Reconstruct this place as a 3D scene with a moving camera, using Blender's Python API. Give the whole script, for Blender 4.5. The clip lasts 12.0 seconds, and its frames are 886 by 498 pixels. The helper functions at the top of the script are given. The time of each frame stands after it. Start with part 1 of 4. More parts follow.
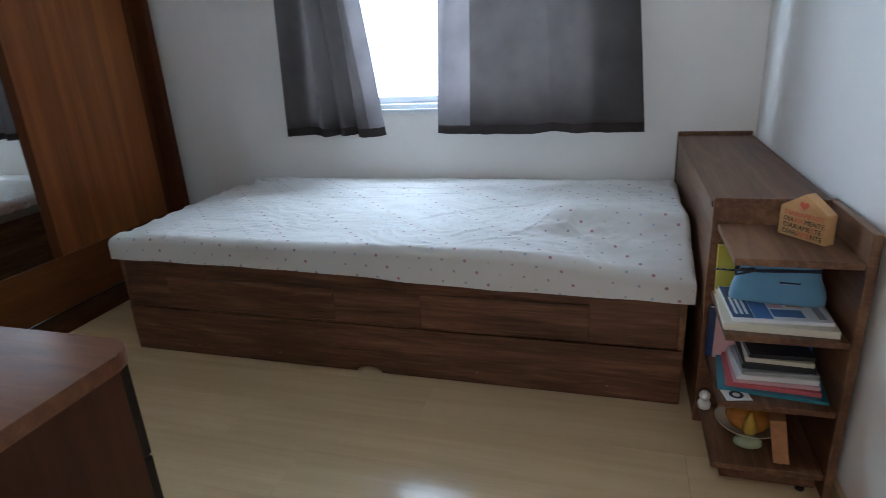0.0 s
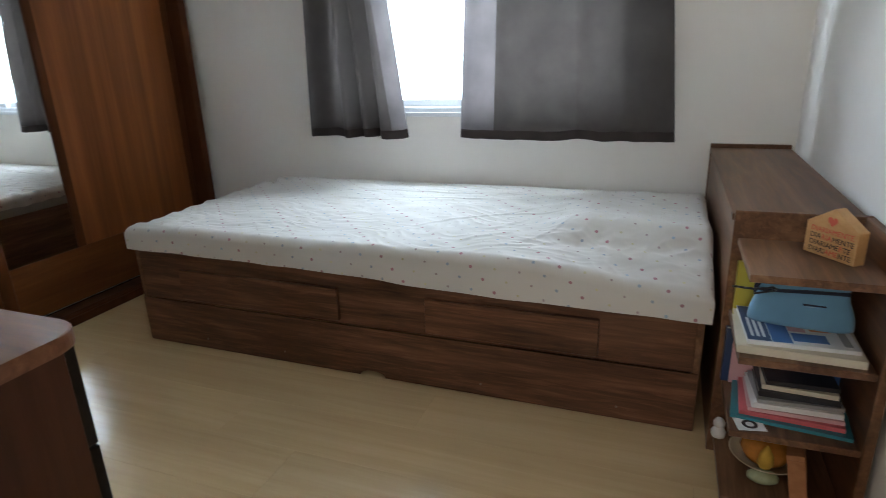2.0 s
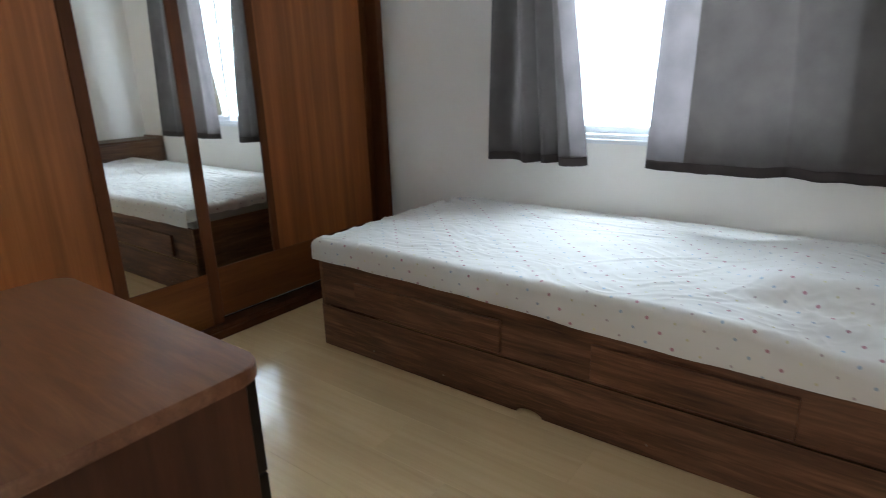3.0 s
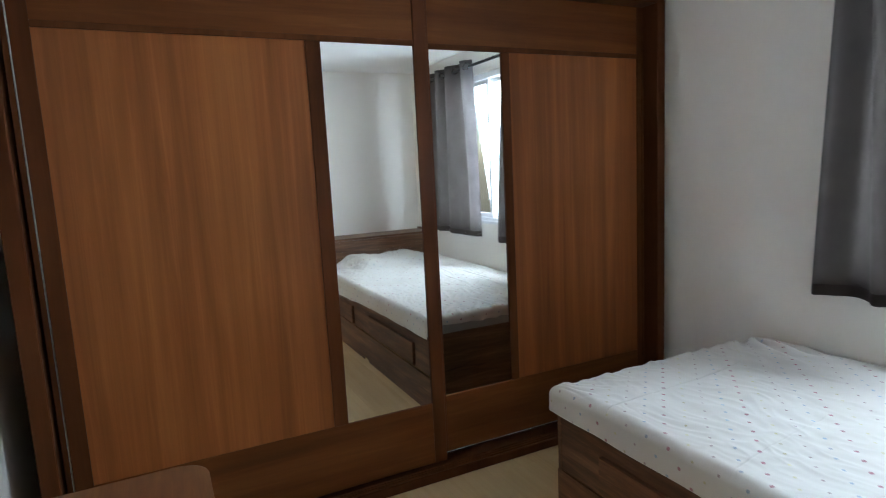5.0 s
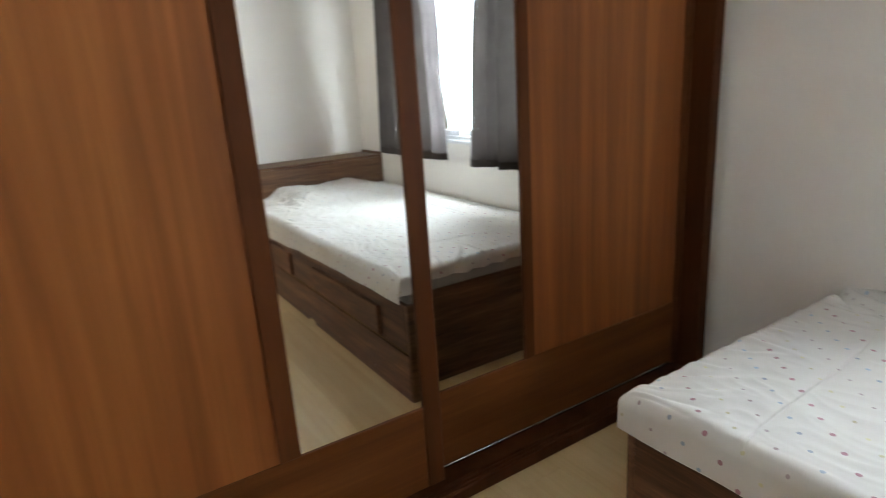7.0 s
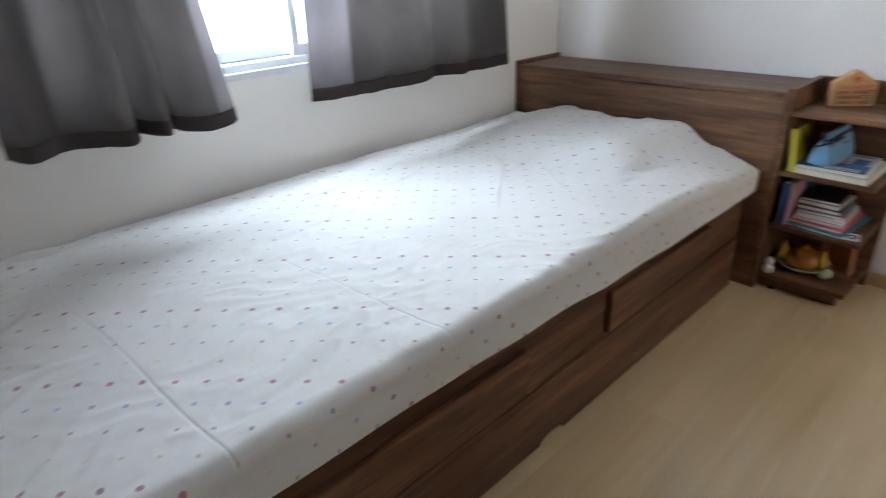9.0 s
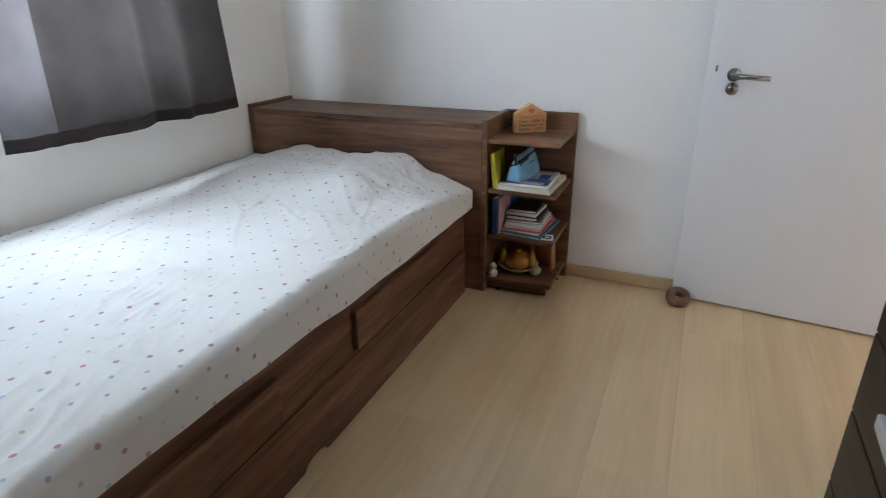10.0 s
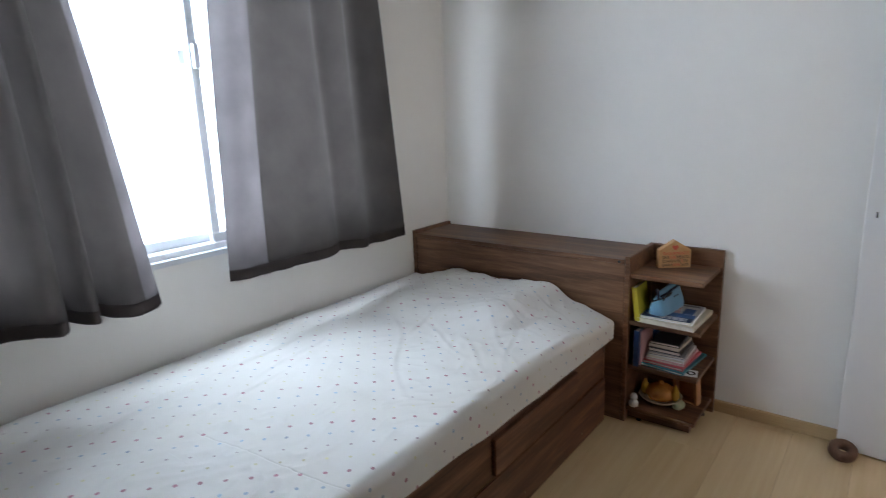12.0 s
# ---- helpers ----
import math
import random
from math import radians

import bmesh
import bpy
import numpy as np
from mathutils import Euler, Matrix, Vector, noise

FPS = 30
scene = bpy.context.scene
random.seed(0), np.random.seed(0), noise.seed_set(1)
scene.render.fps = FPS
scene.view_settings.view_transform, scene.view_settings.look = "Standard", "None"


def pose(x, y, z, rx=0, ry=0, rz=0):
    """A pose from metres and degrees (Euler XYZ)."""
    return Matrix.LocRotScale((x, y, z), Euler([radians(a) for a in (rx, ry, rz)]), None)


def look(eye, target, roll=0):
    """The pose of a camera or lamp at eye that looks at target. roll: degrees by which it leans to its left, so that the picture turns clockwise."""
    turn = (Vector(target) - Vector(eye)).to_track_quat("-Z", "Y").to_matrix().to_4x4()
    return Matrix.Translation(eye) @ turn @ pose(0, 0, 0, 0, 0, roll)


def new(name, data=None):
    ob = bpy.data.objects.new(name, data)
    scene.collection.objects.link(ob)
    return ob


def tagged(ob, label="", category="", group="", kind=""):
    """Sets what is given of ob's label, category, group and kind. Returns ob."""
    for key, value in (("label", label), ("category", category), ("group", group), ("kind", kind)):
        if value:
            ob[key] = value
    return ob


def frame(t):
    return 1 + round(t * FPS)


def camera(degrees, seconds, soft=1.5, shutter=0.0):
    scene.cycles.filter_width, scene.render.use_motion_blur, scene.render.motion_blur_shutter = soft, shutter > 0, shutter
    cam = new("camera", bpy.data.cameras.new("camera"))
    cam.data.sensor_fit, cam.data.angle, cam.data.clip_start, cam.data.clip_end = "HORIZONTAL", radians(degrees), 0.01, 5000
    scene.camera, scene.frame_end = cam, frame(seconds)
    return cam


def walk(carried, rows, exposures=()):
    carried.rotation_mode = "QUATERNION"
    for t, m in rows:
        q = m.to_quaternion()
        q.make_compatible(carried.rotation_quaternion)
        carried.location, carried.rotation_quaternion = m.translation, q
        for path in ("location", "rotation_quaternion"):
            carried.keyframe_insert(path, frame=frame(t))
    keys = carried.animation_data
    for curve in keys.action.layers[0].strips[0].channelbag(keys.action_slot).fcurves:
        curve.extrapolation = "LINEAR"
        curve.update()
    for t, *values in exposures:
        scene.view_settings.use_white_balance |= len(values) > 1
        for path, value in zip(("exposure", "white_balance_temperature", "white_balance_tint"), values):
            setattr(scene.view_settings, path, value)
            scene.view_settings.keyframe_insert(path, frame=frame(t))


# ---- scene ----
PATH = [
    (0, (-0.626, -3.047, 1.258), (-1.177, -1.246, 0.584), -3.39),
    (0.5, (-0.655, -3.036, 1.240), (-1.006, -1.185, 0.569), -2.77),
    (1, (-0.669, -3.005, 1.254), (-0.979, -1.149, 0.575), -2.37),
    (1.5, (-0.572, -2.953, 1.234), (-1.038, -1.124, 0.573), -2.35),
    (2, (-0.533, -2.955, 1.206), (-1.216, -1.185, 0.574), -2.02),
    (2.5, (-0.538, -2.895, 1.233), (-1.491, -1.251, 0.609), -2.68),
    (3, (-0.591, -2.885, 1.267), (-1.762, -1.370, 0.689), -1.95),
    (3.5, (-0.741, -2.829, 1.274), (-2.083, -1.434, 0.771), -1.31),
    (5.5, (-1.146, -2.352, 1.373), (-2.983, -1.611, 1.093), -1.84),
    (6, (-1.400, -2.347, 1.360), (-3.251, -1.667, 1.024), -0.80),
    (6.5, (-1.617, -2.283, 1.315), (-3.436, -1.568, 0.891), -2.20),
    (8.5, (-2.498, -1.882, 1.204), (-1.963, -0.172, 0.315), -3.99),
    (9, (-2.595, -1.873, 1.203), (-1.373, -0.552, 0.330), -2.49),
    (9.5, (-2.607, -1.935, 1.178), (-1.043, -0.990, 0.365), -0.81),
    (10, (-2.616, -2.016, 1.207), (-0.921, -1.280, 0.441), -0.50),
    (10.5, (-2.626, -1.999, 1.246), (-0.874, -1.367, 0.519), -0.01),
    (11, (-2.636, -2.037, 1.283), (-0.897, -1.295, 0.632), -0.17),
    (11.5, (-2.674, -2.059, 1.341), (-1.011, -1.097, 0.787), -0.87),
    (12, (-2.737, -2.103, 1.416), (-1.208, -0.899, 0.955), -2.17),
]
cam = camera(74.1, 12.0, soft=0.85, shutter=0.3)
EXPOSURE = [(0, -0.25, 5940, 15), (0.75, 0.02, 6240, 14), (1.5, -0.03, 6540, 14), (2, -0.05, 6640, 14), (2.5, 0.01, 6690, 15), (3.5, 0.10, 6390, 13), (5.5, 0.17, 6540, 13),
            (6, 0.21, 6640, 13), (6.5, 0.51, 7440, 14), (8.5, 0.30, 6540, 18), (9, 0.12, 6540, 18), (9.5, 0.06, 6490, 18), (10.5, -0.07, 6440, 17), (12, -0.24, 6490, 18)]
walk(cam, [(t, look(eye, target, roll)) for t, eye, target, roll in PATH], EXPOSURE)

# ---- light ----
world = bpy.data.worlds.new("sky_world")
scene.world = world
world.use_nodes = True
wn = world.node_tree.nodes
sky = wn.new("ShaderNodeTexSky")
sky.sky_type = "NISHITA"
sky.sun_disc = False
sky.sun_elevation = radians(48)
sky.sun_rotation = radians(200)
world.node_tree.links.new(sky.outputs[0], wn["Background"].inputs[0])
wn["Background"].inputs[1].default_value = 0.12

sun = new("sun", bpy.data.lights.new("sun", "SUN"))
sun.data.energy = 3.0
sun.data.angle = radians(0.5)
sun.data.color = (1.0, 0.95, 0.88)
sun.matrix_world = look((0, 0, 10), (1.5, 4.0, 5.0))

window_light = new("window_daylight", bpy.data.lights.new("window_daylight", "AREA"))
window_light.data.shape = "RECTANGLE"
window_light.data.size, window_light.data.size_y = 3.2, 2.0
window_light.data.energy = 315
window_light.data.color = (0.68, 0.85, 1.0)
window_light.matrix_world = look((-2.0, 0.52, 1.68), (-1.9, -2.0, 1.35))

# added warm fill lamp in the unseen hall, brightens the room through the doorway
hall_fill = new("hall_window_daylight", bpy.data.lights.new("hall_window_daylight", "AREA"))
hall_fill.data.shape = "RECTANGLE"
hall_fill.data.size, hall_fill.data.size_y = 1.3, 1.2
hall_fill.data.energy = 9.0
hall_fill.data.color = (1.0, 0.84, 0.66)
hall_fill.matrix_world = look((-0.85, -4.42, 1.35), (-0.85, -2.0, 1.2))


# ---- small tools ----
def box(bm, x0, x1, y0, y1, z0, z1, bevel=0.0, seg=1):
    """A box from corner to corner, its edges rounded by bevel."""
    m = Matrix.Translation(((x0 + x1) / 2, (y0 + y1) / 2, (z0 + z1) / 2)) @ Matrix.Diagonal((x1 - x0, y1 - y0, z1 - z0, 1))
    made = bmesh.ops.create_cube(bm, size=1, matrix=m)["verts"]
    if bevel > 0:
        edges = {e for v in made for e in v.link_edges}
        bmesh.ops.bevel(bm, geom=list(edges), offset=bevel, segments=seg, profile=0.6, affect="EDGES")
    return bm


def tube(bm, a, b, r, seg=20, r2=None):
    """A capped round bar from a to b."""
    a, b = Vector(a), Vector(b)
    turn = (b - a).to_track_quat("Z", "Y").to_matrix().to_4x4()
    bmesh.ops.create_cone(bm, cap_ends=True, segments=seg, radius1=r, radius2=r if r2 is None else r2, depth=(b - a).length,
                          matrix=Matrix.Translation((a + b) / 2) @ turn)
    return bm


def lathe(bm, rings, seg=28, centre=(0, 0, 0), squash=(1, 1)):
    """A turned body: rings of (radius, height)."""
    cx, cy, cz = centre
    loops = []
    for r, h in rings:
        loops.append([bm.verts.new((cx + r * squash[0] * math.cos(2 * math.pi * i / seg), cy + r * squash[1] * math.sin(2 * math.pi * i / seg), cz + h)) for i in range(seg)])
    for one, two in zip(loops, loops[1:]):
        for i in range(seg):
            bm.faces.new((one[i], one[(i + 1) % seg], two[(i + 1) % seg], two[i]))
    bm.faces.new(loops[0][::-1])
    bm.faces.new(loops[-1])
    return bm


def plate(bm, outline, z0, z1, bevel=0.0):
    """A flat board with an outline in x and y."""
    low = [bm.verts.new((x, y, z0)) for x, y in outline]
    high = [bm.verts.new((x, y, z1)) for x, y in outline]
    n = len(outline)
    faces = [bm.faces.new(low[::-1]), bm.faces.new(high)]
    faces += [bm.faces.new((low[i], low[(i + 1) % n], high[(i + 1) % n], high[i])) for i in range(n)]
    if bevel > 0:
        rim = {e for f in faces[:2] for e in f.edges}
        bmesh.ops.bevel(bm, geom=list(rim), offset=bevel, segments=2, profile=0.6, affect="EDGES")
    return bm


def mesh_of(name, bm, material, smooth=False):
    bmesh.ops.recalc_face_normals(bm, faces=bm.faces)
    me = bpy.data.meshes.new(name)
    bm.to_mesh(me)
    bm.free()
    me.materials.append(material)
    if smooth:
        me.shade_smooth()
    return me


def part(name, bm, material, parent=None, label="", smooth=False):
    """Links a bmesh as one mesh object, under a thing or a part."""
    ob = new(name, mesh_of(name, bm, material, smooth))
    if parent is not None:
        ob.parent = parent
        if parent.type == "EMPTY":
            ob.matrix_parent_inverse = Matrix.LocRotScale(parent.location, parent.rotation_euler, None).inverted()
    if label:
        ob["label"] = label
    return ob


def thing(name, at, label, category, group="", kind=""):
    ob = new(name)
    ob.location = at
    ob.empty_display_size = 0.05
    return tagged(ob, label, category, group, kind)


def structure(name, bm, material, label, category, smooth=False):
    return tagged(part(name, bm, material, None, "", smooth), label, category, kind="structure")


# ---- materials ----
def nodes_of(name):
    m = bpy.data.materials.new(name)
    m.use_nodes = True
    nt = m.node_tree
    return m, nt, nt.nodes["Principled BSDF"]


def add(nt, kind, **values):
    n = nt.nodes.new(kind)
    for k, v in values.items():
        n.inputs[k].default_value = v
    return n


def coords(nt, scale=(1, 1, 1), shift=True):
    """Object coordinates, scaled, shifted by the object's own random number."""
    tc = nt.nodes.new("ShaderNodeTexCoord")
    mp = nt.nodes.new("ShaderNodeMapping")
    mp.inputs["Scale"].default_value = scale
    nt.links.new(tc.outputs["Object"], mp.inputs["Vector"])
    if shift:
        info = nt.nodes.new("ShaderNodeObjectInfo")
        mul = nt.nodes.new("ShaderNodeMath")
        mul.operation = "MULTIPLY"
        mul.inputs[1].default_value = 37.0
        nt.links.new(info.outputs["Random"], mul.inputs[0])
        com = nt.nodes.new("ShaderNodeCombineXYZ")
        for i in range(3):
            nt.links.new(mul.outputs[0], com.inputs[i])
        nt.links.new(com.outputs[0], mp.inputs["Location"])
    return mp.outputs[0]


def ramp(nt, fac, stops):
    r = nt.nodes.new("ShaderNodeValToRGB")
    el = r.color_ramp.elements
    while len(el) < len(stops):
        el.new(0.5)
    for e, (p, c) in zip(el, stops):
        e.position, e.color = p, (*c, 1)
    nt.links.new(fac, r.inputs[0])
    return r.outputs[0]


def mix(nt, fac, a, b, mode="MIX"):
    m = nt.nodes.new("ShaderNodeMix")
    m.data_type, m.blend_type = "RGBA", mode
    for sock, v in ((m.inputs[0], fac), (m.inputs[6], a), (m.inputs[7], b)):
        if isinstance(v, (int, float)):
            sock.default_value = v
        elif isinstance(v, tuple):
            sock.default_value = (*v, 1)
        else:
            nt.links.new(v, sock)
    return m.outputs[2]


def bump(nt, height, bsdf, strength=0.2, distance=0.002):
    b = nt.nodes.new("ShaderNodeBump")
    b.inputs["Strength"].default_value, b.inputs["Distance"].default_value = strength, distance
    nt.links.new(height, b.inputs["Height"])
    nt.links.new(b.outputs[0], bsdf.inputs["Normal"])


def wood(name, dark, mid, light, grain=(2, 30, 30), rough=0.45, band=0.5, bumps=0.15, streak=1.0, coat=0.0, spec=0.5, vary=0.09):
    """Wood or wood print: fine fibres, broad bands and a slow change of tone. grain: how often it changes along x, y and z."""
    m, nt, b = nodes_of(name)
    v = coords(nt, grain)
    fine = add(nt, "ShaderNodeTexNoise", Scale=3.0, Detail=8.0, Roughness=0.65, Distortion=0.6)
    nt.links.new(v, fine.inputs["Vector"])
    wide = add(nt, "ShaderNodeTexNoise", Scale=0.7, Detail=3.0, Roughness=0.5, Distortion=1.0)
    nt.links.new(v, wide.inputs["Vector"])
    c1 = ramp(nt, wide.outputs[0], [(0.34, dark), (0.5, mid), (0.66, light)])
    c2 = ramp(nt, fine.outputs[0], [(0.34, dark), (0.52, mid), (0.68, light)])
    col = mix(nt, band, c1, c2)
    slow = add(nt, "ShaderNodeTexNoise", Scale=1.3, Detail=2.0)
    nt.links.new(coords(nt, (1, 1, 1)), slow.inputs["Vector"])
    tone = ramp(nt, slow.outputs[0], [(0.3, (0.82, 0.82, 0.82)), (0.7, (1.1, 1.08, 1.06))])
    nt.links.new(mix(nt, streak, col, tone, "MULTIPLY"), b.inputs["Base Color"])
    rr = nt.nodes.new("ShaderNodeMapRange")
    rr.inputs["To Min"].default_value, rr.inputs["To Max"].default_value = rough - vary, rough + vary
    nt.links.new(fine.outputs[0], rr.inputs[0])
    nt.links.new(rr.outputs[0], b.inputs["Roughness"])
    b.inputs["Coat Weight"].default_value = coat
    b.inputs["Coat Roughness"].default_value = 0.11
    b.inputs["Specular IOR Level"].default_value = spec
    bump(nt, fine.outputs[0], b, bumps, 0.001)
    return m


def painted(name, colour, rough=0.6, vary=0.04, scale=2.5, bumps=0.08, grain=180.0, metal=0.0):
    """Paint or plastic with slow stains, fine roughcast and a little unevenness."""
    m, nt, b = nodes_of(name)
    v = coords(nt, (1, 1, 1))
    slow = add(nt, "ShaderNodeTexNoise", Scale=scale, Detail=4.0, Roughness=0.6)
    nt.links.new(v, slow.inputs["Vector"])
    lo = tuple(c * (1 - vary) for c in colour)
    hi = tuple(min(1, c * (1 + vary)) for c in colour)
    nt.links.new(ramp(nt, slow.outputs[0], [(0.3, lo), (0.7, hi)]), b.inputs["Base Color"])
    fine = add(nt, "ShaderNodeTexNoise", Scale=grain, Detail=3.0)
    nt.links.new(v, fine.inputs["Vector"])
    b.inputs["Roughness"].default_value, b.inputs["Metallic"].default_value = rough, metal
    bump(nt, fine.outputs[0], b, bumps, 0.0006)
    return m


WALL = painted("wall_paint", (0.89, 0.862, 0.805), 0.75, 0.03, 1.6, 0.25, 140)
CEIL = painted("ceiling_paint", (0.90, 0.895, 0.88), 0.85, 0.02)
DOORP = painted("door_paint", (0.80, 0.79, 0.77), 0.42, 0.02, 1.2, 0.06, 220)
PLANK = wood("oak_laminate", (0.590, 0.418, 0.220), (0.648, 0.472, 0.258), (0.690, 0.514, 0.292), (0.8, 15, 15), 0.23, 0.45, 0.006, 0.5, 0.4, 0.5, 0.015)
SKIRT = wood("oak_skirting", (0.50, 0.345, 0.18), (0.58, 0.41, 0.225), (0.64, 0.465, 0.265), (1.5, 1.5, 30), 0.4, 0.5, 0.08)
BEDWOOD = wood("walnut_board", (0.049, 0.0208, 0.0105), (0.130, 0.0545, 0.0265), (0.275, 0.132, 0.0690), (1.9, 23, 23), 0.46, 0.5, 0.08, 1.0, 0.0, 0.35)
HEADWOOD = wood("walnut_head_board", (0.066, 0.0278, 0.0139), (0.160, 0.0740, 0.0352), (0.278, 0.147, 0.0770), (21, 1.7, 21), 0.42, 0.5, 0.12, 1.0, 0.0, 0.4)
WARDPANEL = wood("wardrobe_panel_veneer", (0.170, 0.048, 0.012), (0.250, 0.076, 0.018), (0.350, 0.119, 0.030), (11.5, 11.5, 0.33), 0.52, 0.48, 0.04, 0.8, 0.0, 0.24)
WARDFRAME = wood("wardrobe_frame_foil", (0.0612, 0.0173, 0.0050), (0.0878, 0.0259, 0.0079), (0.1116, 0.0360, 0.0122), (9, 9, 0.6), 0.55, 0.4, 0.04, 0.6, 0.0, 0.10)
WARDRAIL = wood("wardrobe_rail_veneer", (0.0897, 0.0265, 0.0070), (0.1365, 0.0429, 0.0109), (0.1872, 0.0640, 0.0179), (12, 0.7, 12), 0.54, 0.4, 0.06, 0.8, 0.0, 0.12)
DRESSTOP = wood("dresser_top_veneer", (0.1045, 0.0380, 0.0161), (0.1638, 0.0644, 0.0291), (0.2230, 0.0988, 0.0476), (2.2, 22, 22), 0.33, 0.7, 0.10, 0.8, 0.15)
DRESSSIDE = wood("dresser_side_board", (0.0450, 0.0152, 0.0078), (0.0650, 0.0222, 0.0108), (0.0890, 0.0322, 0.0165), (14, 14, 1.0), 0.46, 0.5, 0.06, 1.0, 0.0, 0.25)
DRESSFRONT = wood("espresso_drawer_front", (0.0072, 0.0055, 0.0044), (0.0116, 0.0083, 0.0066), (0.0182, 0.0127, 0.0094), (1.0, 14, 14), 0.38, 0.5, 0.06, 1.0, 0.0, 0.2)
# near-black: shade behind gaps and doors is put into this colour
DARK = painted("recess_shade_black", (0.012, 0.010, 0.009), 0.7)
ALU = painted("brushed_aluminium", (0.62, 0.62, 0.62), 0.28, 0.05, 6, 0.05, 300, 1.0)
CHROME = painted("satin_chrome", (0.27, 0.27, 0.28), 0.27, 0.05, 8, 0.03, 200, 1.0)
WHITEALU = painted("white_window_frame", (0.80, 0.82, 0.84), 0.38, 0.02)
BLACKP = painted("black_plastic", (0.015, 0.015, 0.016), 0.4)
SILVER = painted("silver_lacquer", (0.50, 0.51, 0.53), 0.36, 0.05, 8, 0.03, 200, 0.35)
RODM = painted("black_rod_metal", (0.03, 0.03, 0.032), 0.35, 0.05, 8, 0.03, 200, 0.6)
TEAL = painted("teal_plastic", (0.02, 0.16, 0.17), 0.35)
STOPM = wood("donut_stopper_felt", (0.10, 0.055, 0.035), (0.155, 0.085, 0.055), (0.22, 0.13, 0.085), (14, 14, 14), 0.85, 0.5, 0.6)


def mirror_material():
    m, nt, b = nodes_of("mirror_silver")
    b.inputs["Base Color"].default_value = (0.90, 0.915, 0.90, 1)
    b.inputs["Metallic"].default_value = 1.0
    smear = add(nt, "ShaderNodeTexNoise", Scale=3.0, Detail=4.0)
    nt.links.new(coords(nt), smear.inputs["Vector"])
    nt.links.new(ramp(nt, smear.outputs[0], [(0.45, (0.012, 0.012, 0.012)), (0.8, (0.05, 0.05, 0.05))]), b.inputs["Roughness"])
    return m


def glass_material():
    m, nt, b = nodes_of("window_glass")
    b.inputs["Base Color"].default_value = (0.96, 0.98, 0.97, 1)
    b.inputs["Roughness"].default_value = 0.01
    b.inputs["Transmission Weight"].default_value = 1.0
    b.inputs["IOR"].default_value = 1.02
    return m


def cloth(name, colour, thin=0.35, weave=900.0, sheen=0.2):
    """Woven cloth that lets some light through."""
    m, nt, b = nodes_of(name)
    v = coords(nt)
    slow = add(nt, "ShaderNodeTexNoise", Scale=7.0, Detail=5.0)
    nt.links.new(v, slow.inputs["Vector"])
    col = ramp(nt, slow.outputs[0], [(0.3, tuple(c * 0.86 for c in colour)), (0.7, tuple(c * 1.12 for c in colour))])
    nt.links.new(col, b.inputs["Base Color"])
    b.inputs["Roughness"].default_value = 0.9
    b.inputs["Sheen Weight"].default_value = sheen
    fine = add(nt, "ShaderNodeTexNoise", Scale=weave, Detail=2.0)
    nt.links.new(v, fine.inputs["Vector"])
    bump(nt, fine.outputs[0], b, 0.25, 0.0006)
    if thin > 0:
        tr = nt.nodes.new("ShaderNodeBsdfTranslucent")
        nt.links.new(col, tr.inputs["Color"])
        ms = nt.nodes.new("ShaderNodeMixShader")
        ms.inputs[0].default_value = thin
        nt.links.new(b.outputs[0], ms.inputs[1])
        nt.links.new(tr.outputs[0], ms.inputs[2])
        nt.links.new(ms.outputs[0], nt.nodes["Material Output"].inputs["Surface"])
    return m


